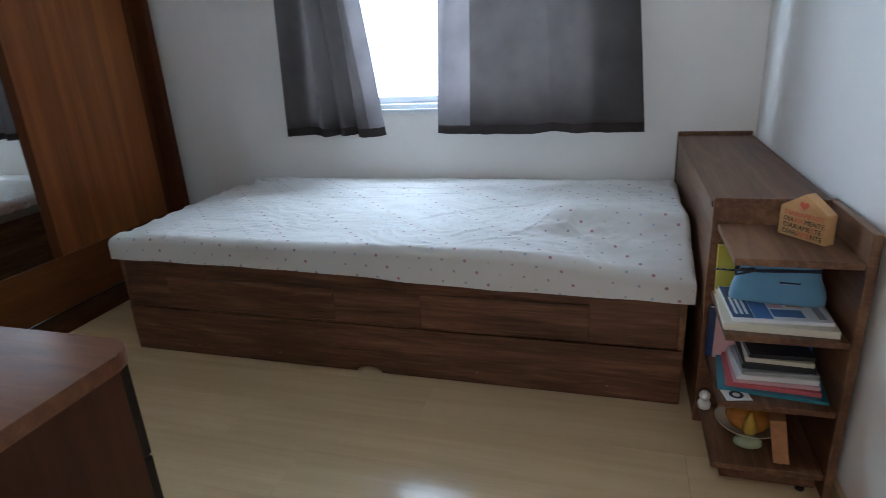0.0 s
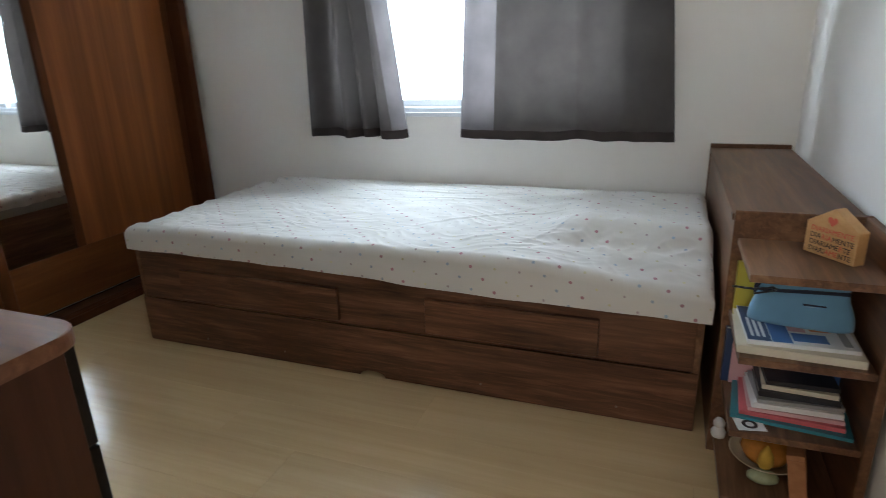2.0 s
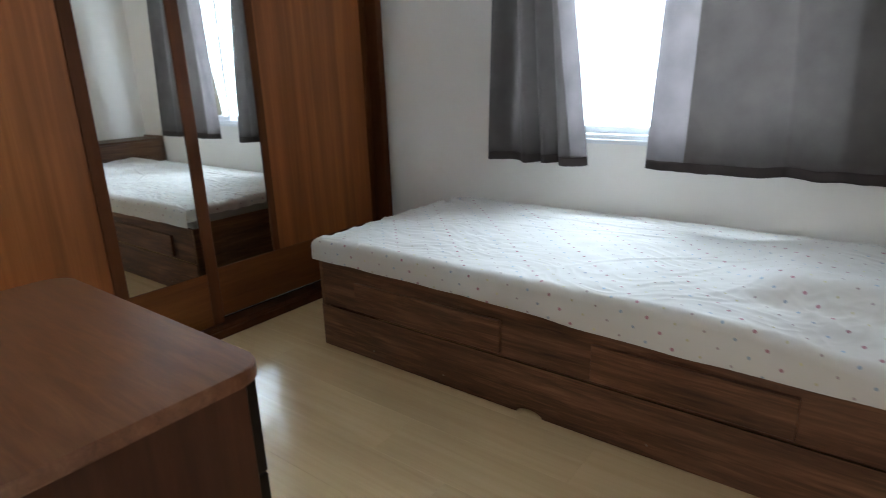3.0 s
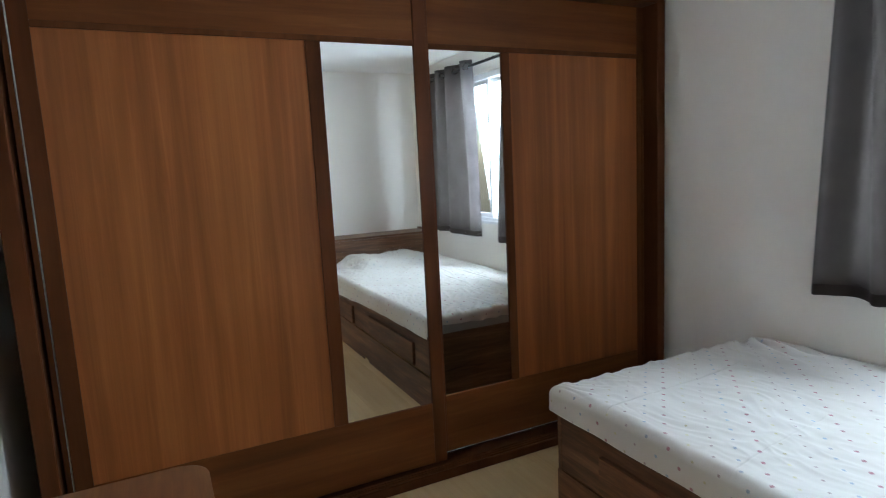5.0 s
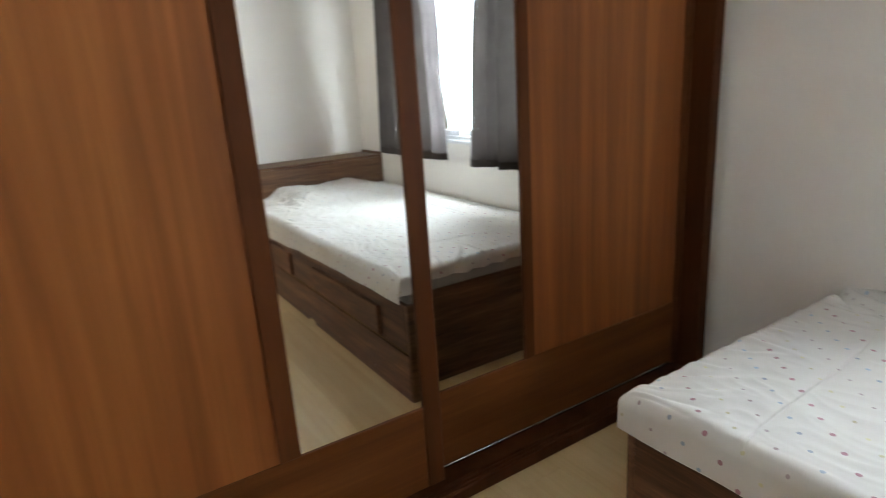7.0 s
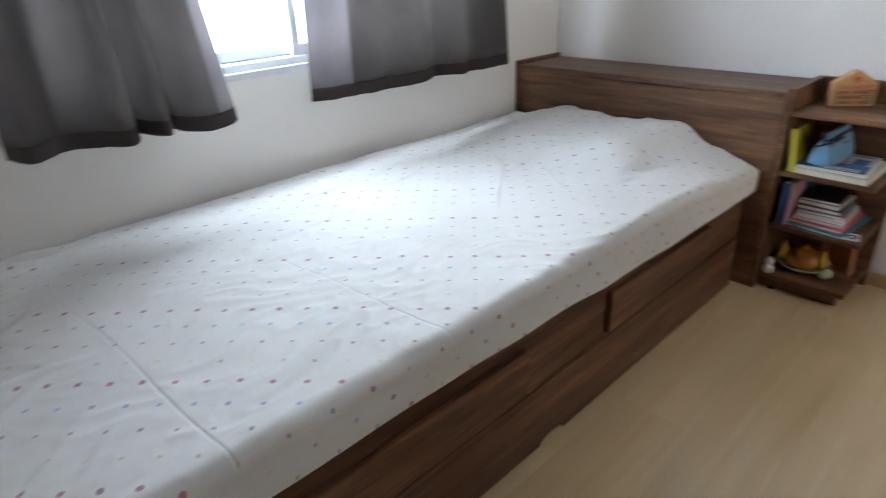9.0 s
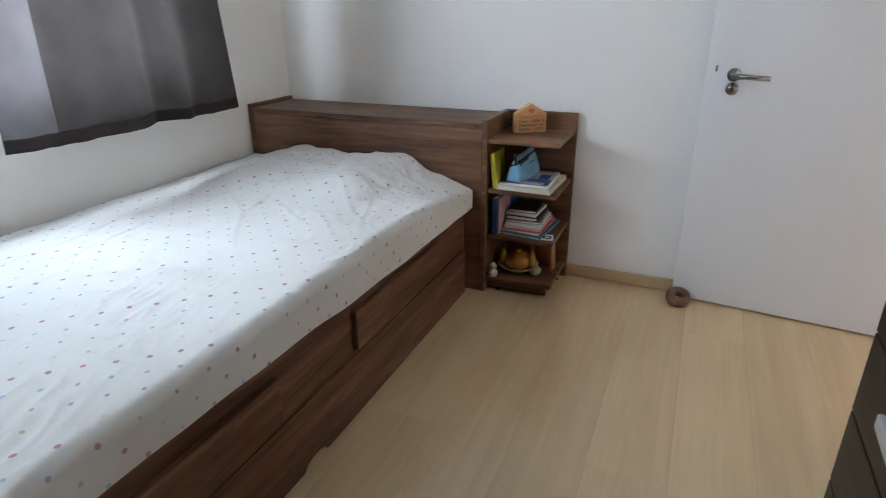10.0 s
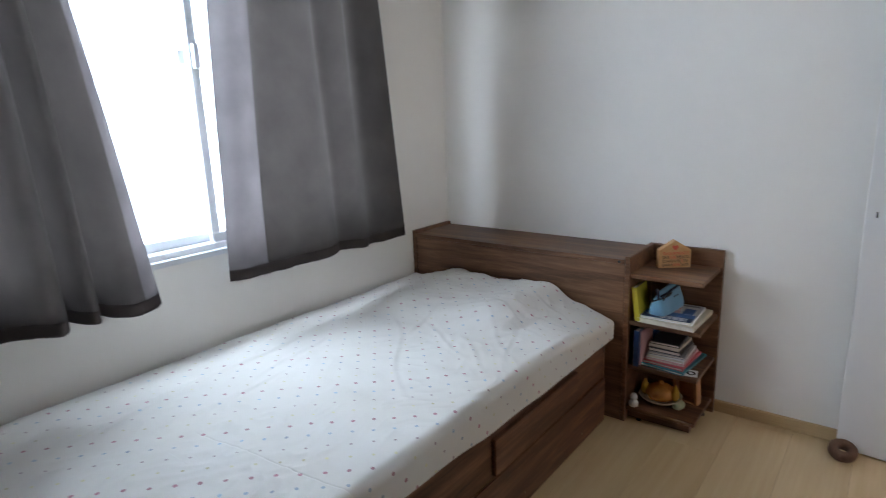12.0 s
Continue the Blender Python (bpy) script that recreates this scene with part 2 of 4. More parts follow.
def dotted_sheet():
    """White cotton with rows of small printed dots that run diagonally, one colour to a row."""
    m, nt, b = nodes_of("dotted_cotton")
    uv = nt.nodes.new("ShaderNodeUVMap")
    rot = nt.nodes.new("ShaderNodeMapping")
    rot.inputs["Rotation"].default_value = (0, 0, radians(46))
    rot.inputs["Scale"].default_value = (1 / 0.0595,) * 3
    nt.links.new(uv.outputs[0], rot.inputs["Vector"])

    def vm(op, a, bb=None):
        n = nt.nodes.new("ShaderNodeVectorMath")
        n.operation = op
        nt.links.new(a, n.inputs[0])
        if bb is not None:
            if isinstance(bb, tuple):
                n.inputs[1].default_value = bb
            else:
                nt.links.new(bb, n.inputs[1])
        return n

    def mt(op, a, bb):
        n = nt.nodes.new("ShaderNodeMath")
        n.operation = op
        for i, w in enumerate((a, bb)):
            if isinstance(w, (int, float)):
                n.inputs[i].default_value = w
            else:
                nt.links.new(w, n.inputs[i])
        return n.outputs[0]

    wob = add(nt, "ShaderNodeTexNoise", Scale=9.0, Detail=2.0)
    nt.links.new(uv.outputs[0], wob.inputs["Vector"])
    shift = vm("MULTIPLY_ADD", wob.outputs["Color"], (0.16, 0.16, 0))
    nt.links.new(rot.outputs[0], shift.inputs[2])
    cell = vm("FLOOR", shift.outputs[0])
    frac = vm("SUBTRACT", vm("FRACTION", shift.outputs[0]).outputs[0], (0.5, 0.5, 0.0))
    flat = vm("MULTIPLY", frac.outputs[0], (1, 1, 0))
    dist = vm("LENGTH", flat.outputs[0]).outputs["Value"]
    white = nt.nodes.new("ShaderNodeTexWhiteNoise")
    white.noise_dimensions = "2D"
    nt.links.new(cell.outputs[0], white.inputs["Vector"])
    sep = nt.nodes.new("ShaderNodeSeparateXYZ")
    nt.links.new(cell.outputs[0], sep.inputs[0])
    row = mt("DIVIDE", mt("FLOORED_MODULO", sep.outputs["Y"], 4.0), 4.0)
    pal = nt.nodes.new("ShaderNodeValToRGB")
    pal.color_ramp.interpolation = "CONSTANT"
    el = pal.color_ramp.elements
    for _ in range(2):
        el.new(0.5)
    for e, (p, c) in zip(el, ((0.0, (0.47, 0.16, 0.22)), (0.24, (0.70, 0.66, 0.37)), (0.49, (0.42, 0.32, 0.33)), (0.74, (0.32, 0.48, 0.62)))):
        e.position, e.color = p, (*c, 1)
    nt.links.new(row, pal.inputs[0])
    size = nt.nodes.new("ShaderNodeValToRGB")
    size.color_ramp.interpolation = "CONSTANT"
    el = size.color_ramp.elements
    for _ in range(2):
        el.new(0.5)
    for e, (p, c) in zip(el, ((0.0, 0.098), (0.24, 0.074), (0.49, 0.070), (0.74, 0.086))):
        e.position, e.color = p, (c, c, c, 1)
    nt.links.new(row, size.inputs[0])
    gap = mt("SUBTRACT", size.outputs[0], dist)
    soft = nt.nodes.new("ShaderNodeMapRange")
    soft.inputs["From Min"].default_value, soft.inputs["From Max"].default_value = -0.012, 0.012
    nt.links.new(gap, soft.inputs[0])
    stains = add(nt, "ShaderNodeTexNoise", Scale=3.0, Detail=4.0)
    nt.links.new(uv.outputs[0], stains.inputs["Vector"])
    base = ramp(nt, stains.outputs[0], [(0.3, (0.645, 0.615, 0.565)), (0.7, (0.697, 0.673, 0.633))])
    ink = mix(nt, mt("MULTIPLY", white.outputs["Value"], 0.5), pal.outputs[0], (0.17, 0.09, 0.085))
    nt.links.new(mix(nt, mt("MULTIPLY", soft.outputs[0], 0.85), base, ink), b.inputs["Base Color"])
    b.inputs["Roughness"].default_value = 0.85
    b.inputs["Sheen Weight"].default_value = 0.15
    crease = add(nt, "ShaderNodeTexNoise", Scale=13.0, Detail=3.5, Roughness=0.5, Distortion=0.25)
    nt.links.new(uv.outputs[0], crease.inputs["Vector"])
    bump(nt, crease.outputs[0], b, 0.3, 0.006)
    return m


MIRROR = mirror_material()
GLASS = glass_material()
CURTAIN = cloth("grey_curtain_cloth", (0.130, 0.114, 0.106), 0.060, 900.0, 0.0)
HEM = cloth("grey_curtain_hem", (0.075, 0.058, 0.053), 0.03, 900.0, 0.0)
# EDGE is paler than CURTAIN: daylight through the border is put into its colour
EDGE = cloth("daylit_border_cloth", (0.225, 0.203, 0.202), 0.13, 900.0, 0.0)
SHEET = dotted_sheet()
MATTRESS = painted("grey_mattress_cover", (0.40, 0.39, 0.375), 0.9, 0.05, 8, 0.3, 60)

# ---- the room ----
X_W, Y_B, H = -3.86, -2.93, 2.29      # wall behind the wardrobe, wall with the doorway, ceiling
WX0, WX1, WZ0, WZ1 = -2.36, -0.70, 0.906, 2.075   # window opening
DX0, DX1, DZ = -1.02, -0.13, 1.96     # doorway

bm = bmesh.new()
box(bm, X_W - 0.15, WX0, 0, 0.15, 0, H)
box(bm, WX1, 0.15, 0, 0.15, 0, H)
box(bm, WX0, WX1, 0, 0.15, 0, WZ0)
box(bm, WX0, WX1, 0, 0.15, WZ1, H)
structure("wall_north", bm, WALL, "off-white painted wall around the bedroom window", "wall")
bm = box(bmesh.new(), 0, 0.15, -4.3, 0, 0, H)
structure("wall_east", bm, WALL, "off-white painted wall behind the headboard", "wall")
bm = bmesh.new()
box(bm, X_W - 0.15, DX0, Y_B - 0.14, Y_B, 0, H)
box(bm, DX1, 0, Y_B - 0.14, Y_B, 0, H)
box(bm, DX0, DX1, Y_B - 0.14, Y_B, DZ, H)
structure("wall_south", bm, WALL, "off-white painted wall with the bedroom doorway", "wall")
bm = box(bmesh.new(), X_W - 0.15, X_W, Y_B, 0, 0, H)
structure("wall_west", bm, WALL, "off-white painted wall behind the wardrobe", "wall")
bm = bmesh.new()
box(bm, -2.2, -2.05, -4.3, Y_B - 0.14, 0, H)
# unseen end wall; its opening is made up to hold the added fill lamp
box(bm, -2.2, -1.5, -4.45, -4.3, 0, H)
box(bm, -0.2, 0.15, -4.45, -4.3, 0, H)
box(bm, -1.5, -0.2, -4.45, -4.3, 0, 0.75)
box(bm, -1.5, -0.2, -4.45, -4.3, 1.95, H)
structure("wall_hall", bm, WALL, "off-white painted walls of the hallway", "wall")
bm = box(bmesh.new(), X_W - 0.15, 0.15, -4.45, 0.15, H, H + 0.12)
structure("ceiling", bm, CEIL, "plain white painted ceiling", "ceiling")
floor = structure("floor", box(bmesh.new(), X_W - 0.15, 0.15, -4.45, 0.15, -0.12, -0.006), DARK, "light oak laminate plank floor", "floor")


def skirting(name, x0, x1, y0, y1):
    bm = box(bmesh.new(), x0, x1, y0, y1, 0, 0.055, 0.004, 2)
    return structure(name, bm, SKIRT, "low light oak skirting board along the wall", "skirting board")


skirting("baseboard", -0.016, 0, -2.90, -0.01)
skirting("baseboard", -3.18, -0.02, -0.016, 0)
skirting("baseboard", -3.18, DX0 - 0.06, Y_B, Y_B + 0.016)

# door lining of the doorway
bm = bmesh.new()
box(bm, DX0 - 0.055, DX0 + 0.03, Y_B - 0.15, Y_B + 0.014, 0, DZ + 0.05, 0.004, 2)
box(bm, DX1 - 0.03, DX1 + 0.045, Y_B - 0.15, Y_B + 0.014, 0, DZ + 0.05, 0.004, 2)
box(bm, DX0 + 0.03, DX1 - 0.03, Y_B - 0.15, Y_B + 0.014, DZ - 0.03, DZ + 0.05, 0.004, 2)
structure("trim", bm, DOORP, "white painted wooden door lining", "door frame")

# ---- window ----
window = thing("window_1", (-1.48, 0.05, WZ0), "white aluminium sliding window with clear panes", "window", kind="structure")
bm = bmesh.new()
for a, b_, c, d in ((WX0, WX1, WZ0, WZ0 + 0.03), (WX0, WX1, WZ1 - 0.045, WZ1), (WX0, WX0 + 0.045, WZ0 + 0.03, WZ1 - 0.045), (WX1 - 0.045, WX1, WZ0 + 0.03, WZ1 - 0.045)):
    box(bm, a, b_, 0.02, 0.115, c, d, 0.003)
part("window_frame", bm, WHITEALU, window)
part("window_sill", box(bmesh.new(), WX0 - 0.01, WX1 + 0.01, -0.006, 0.02, WZ0 - 0.016, WZ0 + 0.006, 0.003, 2), WHITEALU, window)


def sash(x0, x1, y):
    z0, z1, w = WZ0 + 0.03, WZ1 - 0.045, 0.036
    bm = bmesh.new()
    for a, b_, c, d in ((x0, x1, z0, z0 + w), (x0, x1, z1 - w, z1), (x0, x0 + w, z0 + w, z1 - w), (x1 - w, x1, z0 + w, z1 - w)):
        box(bm, a, b_, y, y + 0.026, c, d, 0.003)
    s = part("sash", bm, WHITEALU, window)
    pane = part("pane", box(bmesh.new(), x0 + w - 0.004, x1 - w + 0.004, y + 0.011, y + 0.015, z0 + w - 0.004, z1 - w + 0.004), GLASS, s)
    pane.visible_shadow = False
    return s


left_sash = sash(WX0 + 0.045, -1.46, 0.075)
right_sash = sash(-1.50, WX1 - 0.045, 0.035)
bm = box(bmesh.new(), -1.492, -1.468, 0.016, 0.036, 1.60, 1.69, 0.004, 2)
part("latch", bm, WHITEALU, right_sash, "small white window latch")
part("latch", box(bmesh.new(), -1.53, -1.503, 0.062, 0.078, 1.62, 1.67, 0.004, 2), WHITEALU, left_sash)

# ---- curtains ----
rod = thing("curtain_rod", (-1.5, -0.09, 2.115), "black metal curtain rod with teal ball finials above the window", "curtain rod")
part("pole", tube(bmesh.new(), (-2.56, -0.09, 2.130), (-0.52, -0.09, 2.130), 0.011), RODM, rod, smooth=True)
for x in (-2.58, -0.50):
    bm = bmesh.new()
    bmesh.ops.create_uvsphere(bm, u_segments=20, v_segments=12, radius=0.04, matrix=Matrix.Translation((x, -0.09, 2.130)))
    part("finial", bm, TEAL, rod, "teal ball finial", True)
for x in (-2.50, -0.56):
    bm = box(bmesh.new(), x - 0.012, x + 0.012, -0.1, -0.001, 2.110, 2.123, 0.002)
    box(bm, x - 0.02, x + 0.02, -0.008, -0.001, 2.075, 2.155, 0.002)
    part("bracket", bm, RODM, rod)


def curtain(top0, top1, low0, low1, waves, phase, deep, band, tuck, label):
    """A hanging panel that flares downwards, with rounded pleats, a sewn hem and eyelets on the rod."""
    ztop, zhem, zbot = 2.180, 0.836, 0.792
    c = thing("curtain", ((low0 + low1) / 2, -0.08, zbot), label, "curtain", "window curtains")
    nx, rnd = 150, random.Random(int(abs(low0) * 100))
    wob = [rnd.uniform(-0.6, 0.6) for _ in range(8)]

    def spot(s, z):
        h = (ztop - z) / (ztop - zbot)
        soft = 1.0 - 0.25 * h
        a = 2 * math.pi * waves * (s + 0.070 * math.sin(3.1 * s * math.pi + wob[0]) * (0.4 + 0.6 * h)) + phase
        y = -0.098 + deep * soft * math.sin(a) + 0.014 * h * math.sin(2.3 * a / waves * 1.7 + wob[1] + 2 * h)
        y += 0.001 * math.sin(2.7 * a + wob[4] + 1.5 * h)
        y += 0.010 * h * math.sin(0.5 * a + wob[2]) + 0.004 * noise.noise(Vector((s * 9, z * 2.5, low0))) * h
        y += tuck * max(0.0, (s - 0.72) / 0.28) ** 2
        left, right = top0 + (low0 - top0) * h ** 0.8, top1 + (low1 - top1) * h ** 0.8
        x = left + (right - left) * s + 0.012 * math.cos(a) * soft
        dip = (0.004 * math.sin(a * 0.5 + wob[3]) + 0.004 * noise.noise(Vector((s * 23, 0.5, low0)))) * h ** 6
        return (x, min(y, -0.020), z + dip)

    # the border beside the gap is more translucent, and its paler colour paints in daylight
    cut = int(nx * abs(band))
    main_cols, border = ((cut, nx), (0, cut)) if band > 0 else ((0, nx - cut), (nx - cut, nx))
    for name, za, zb, rows, (i0, i1), mat, lab in (("panel", ztop, zhem, 34, main_cols, CURTAIN, ""), ("border", ztop, zhem, 34, border, EDGE, "paler border with daylight put into its colour"), ("hem", zhem, zbot, 4, (0, nx), HEM, "darker double hem")):
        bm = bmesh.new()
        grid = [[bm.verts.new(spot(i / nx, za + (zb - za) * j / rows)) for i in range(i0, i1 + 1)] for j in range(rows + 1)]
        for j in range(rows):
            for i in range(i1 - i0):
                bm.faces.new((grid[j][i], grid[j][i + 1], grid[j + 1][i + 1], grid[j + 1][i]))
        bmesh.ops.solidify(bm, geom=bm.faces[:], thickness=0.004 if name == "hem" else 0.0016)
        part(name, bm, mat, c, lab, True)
    n = int(waves * 2)
    for k in range(n):
        s = (k * math.pi + (0.0 - phase) % math.pi) / (2 * math.pi * waves)
        if not 0.02 < s < 0.98:
            continue
        p = Vector(spot(s, 2.130))
        q = Vector(spot(s + 0.01, 2.130))
        turn = (q - p).to_track_quat("X", "Z").to_matrix().to_4x4()
        bm = bmesh.new()
        seg = 20
        rings = []
        for i in range(seg):
            a = 2 * math.pi * i / seg
            ring = []
            for j in range(8):
                bb = 2 * math.pi * j / 8
                r = 0.024 + 0.006 * math.cos(bb)
                ring.append(bm.verts.new((r * math.cos(a), 0.005 * math.sin(bb), r * math.sin(a))))
            rings.append(ring)
        for i in range(seg):
            for j in range(8):
                bm.faces.new((rings[i][j], rings[(i + 1) % seg][j], rings[(i + 1) % seg][(j + 1) % 8], rings[i][(j + 1) % 8]))
        bmesh.ops.transform(bm, matrix=Matrix.Translation(p) @ turn, verts=bm.verts)
        part("eyelet", bm, CHROME, c, "chrome eyelet ring", True)
    return c


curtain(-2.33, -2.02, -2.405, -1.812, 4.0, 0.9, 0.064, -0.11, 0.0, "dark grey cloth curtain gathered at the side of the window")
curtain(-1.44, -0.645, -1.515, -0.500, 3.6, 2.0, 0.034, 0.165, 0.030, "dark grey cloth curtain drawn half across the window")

# ---- wardrobe ----
WF = -3.228
ward = thing("wardrobe", (-3.53, -1.43, 0), "tall brown sliding-door wardrobe with two mirror strips", "wardrobe")
WT = 2.18
bm = bmesh.new()
box(bm, X_W + 0.02, WF + 0.045, -2.842, -2.785, 0.0, WT, 0.004)
part("side_panel", bm, WARDFRAME, ward)
bm = bmesh.new()
box(bm, X_W + 0.02, WF + 0.045, -0.112, -0.060, 0.0, WT, 0.004)
part("side_panel", bm, WARDFRAME, ward)
part("top_panel", box(bmesh.new(), X_W + 0.02, WF + 0.045, -2.785, -0.112, 2.10, WT, 0.004), WARDFRAME, ward)
# back coloured near-black for the shade inside the wardrobe
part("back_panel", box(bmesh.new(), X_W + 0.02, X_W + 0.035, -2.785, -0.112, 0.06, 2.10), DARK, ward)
part("plinth", box(bmesh.new(), -3.74, WF + 0.062, -2.785, -0.112, 0.0, 0.042, 0.004), WARDFRAME, ward)
bm = bmesh.new()
for x in (WF + 0.017, WF + 0.034, WF + 0.051):
    box(bm, x - 0.003, x + 0.003, -2.785, -0.112, 0.042, 0.052, 0.001)
part("floor_track", bm, WARDFRAME, ward)


def ward_door(y0, y1, xf, mir0, mir1, pan0, pan1):
    """A sliding door: two full stiles, long rails between them, one mirror strip and one veneered panel."""
    z0, z1, mz0, mz1 = 0.06, 2.098, 0.337, 1.850
    d = part("door", box(bmesh.new(), xf - 0.026, xf - 0.010, y0, y1, z0, z1), WARDFRAME, ward)
    ys = sorted((y0, y1, mir0, mir1, pan0, pan1))
    for a, b_ in ((ys[0], ys[1]), (ys[4], ys[5])):
        part("stile", box(bmesh.new(), xf - 0.010, xf + 0.006, a, b_, z0, z1, 0.002), WARDFRAME, d)
    part("stile", box(bmesh.new(), xf - 0.010, xf + 0.006, ys[2], ys[3], mz0, mz1, 0.002), WARDFRAME, d)
    a, b_ = ys[1], ys[4]
    part("top_rail", box(bmesh.new(), xf - 0.010, xf + 0.005, a, b_, mz1, mz1 + 0.022, 0.002), WARDFRAME, d)
    part("top_infill", box(bmesh.new(), xf - 0.010, xf + 0.001, a, b_, mz1 + 0.022, z1), WARDRAIL, d)
    part("bottom_rail", box(bmesh.new(), xf - 0.010, xf + 0.004, a, b_, z0, mz0, 0.002), WARDRAIL, d)
    part("mirror", box(bmesh.new(), xf - 0.010, xf - 0.002, mir0, mir1, mz0, mz1), MIRROR, d, "clear mirror strip")
    part("panel", box(bmesh.new(), xf - 0.010, xf - 0.001, pan0, pan1, mz0, mz1), WARDPANEL, d, "warm orange-brown wood-grain panel")
    return d


door_a = ward_door(-2.775, -1.352, WF, -1.792, -1.410, -2.698, -1.849)
door_b = ward_door(-1.390, -0.120, WF - 0.045, -1.322, -0.967, -0.925, -0.165)
part("pull_strip", box(bmesh.new(), WF + 0.005, WF + 0.011, -2.758, -2.751, 0.3, 2.0, 0.003, 2), CHROME, door_a, "narrow polished pull strip")
part("pull_strip", box(bmesh.new(), WF - 0.043, WF - 0.033, -0.140, -0.130, 0.3, 2.0, 0.003, 2), WARDFRAME, door_b)
part("bottom_strip", box(bmesh.new(), WF - 0.043, WF - 0.035, -1.345, -0.18, 0.064, 0.074, 0.002), CHROME, door_b, "aluminium bottom strip")

# ---- bed ----
BX0, BX1, BY = -2.685, -0.375, -1.145
bed = thing("bed", (-1.55, -0.6, 0), "dark walnut single bed with drawers and a pull-out lower bed", "bed")
bm = bmesh.new()
box(bm, BX0, BX0 + 0.022, BY, -0.02, 0.0, 0.430, 0.002)
part("end_panel", bm, HEADWOOD, bed)
part("end_panel", box(bmesh.new(), BX1 - 0.022, BX1, BY, -0.02, 0.0, 0.430, 0.002), HEADWOOD, bed)
part("base_board", box(bmesh.new(), BX0 + 0.022, BX1 - 0.022, BY + 0.02, -0.02, 0.36, 0.40), BEDWOOD, bed)
part("back_panel", box(bmesh.new(), BX0 + 0.022, BX1 - 0.022, -0.04, -0.02, 0.02, 0.36), BEDWOOD, bed)
part("front_rail", box(bmesh.new(), BX0 + 0.022, BX1 - 0.022, BY, BY + 0.018, 0.2145, 0.430, 0.002), BEDWOOD, bed)
for a, b_ in ((-2.44, -1.67), (-1.305, -0.690)):
    part("drawer", box(bmesh.new(), a, b_, BY - 0.018, BY - 0.0005, 0.232, 0.366, 0.002), BEDWOOD, bed)
# pull-out lower bed with a hand cut-out at its foot
bm = bmesh.new()
arc = [(-1.48, 0.0)] + [(-1.545 + 0.055 * math.cos(a), 0.024 * math.sin(a)) for a in [math.pi * k / 8 for k in range(9)]]
shape = [(BX0 + 0.004, 0.004), (-1.62, 0.004)] + [(x, 0.004 + z) for x, z in reversed(arc[1:])] + [(BX1 - 0.004, 0.004), (BX1 - 0.004, 0.2125), (BX0 + 0.004, 0.2125)]
front = [bm.verts.new((x, BY - 0.006, z)) for x, z in shape]
back = [bm.verts.new((x, BY - 0.001, z)) for x, z in shape]
bm.faces.new(front)
bm.faces.new(back[::-1])
for i in range(len(shape)):
    j = (i + 1) % len(shape)
    bm.faces.new((front[i], back[i], back[j], front[j]))
trundle = part("pull_out_front", bm, BEDWOOD, bed)
for x in (-2.35, -1.95, -1.1, -0.62):
    part("screw_cap", tube(bmesh.new(), (x, BY - 0.0085, 0.05), (x, BY - 0.0055, 0.05), 0.004, 10), painted("brown_cap", (0.22, 0.16, 0.12), 0.5), trundle)

mattress = part("mattress", box(bmesh.new(), -2.672, -0.425, -1.125, -0.045, 0.4005, 0.500, 0.015, 2), MATTRESS, None, "", True)
tagged(mattress, "grey single mattress under a dotted fitted sheet", "mattress")


def smooth01(a, b, x):
    t = max(0.0, min(1.0, (x - a) / (b - a)))
    return t * t * (3 - 2 * t)


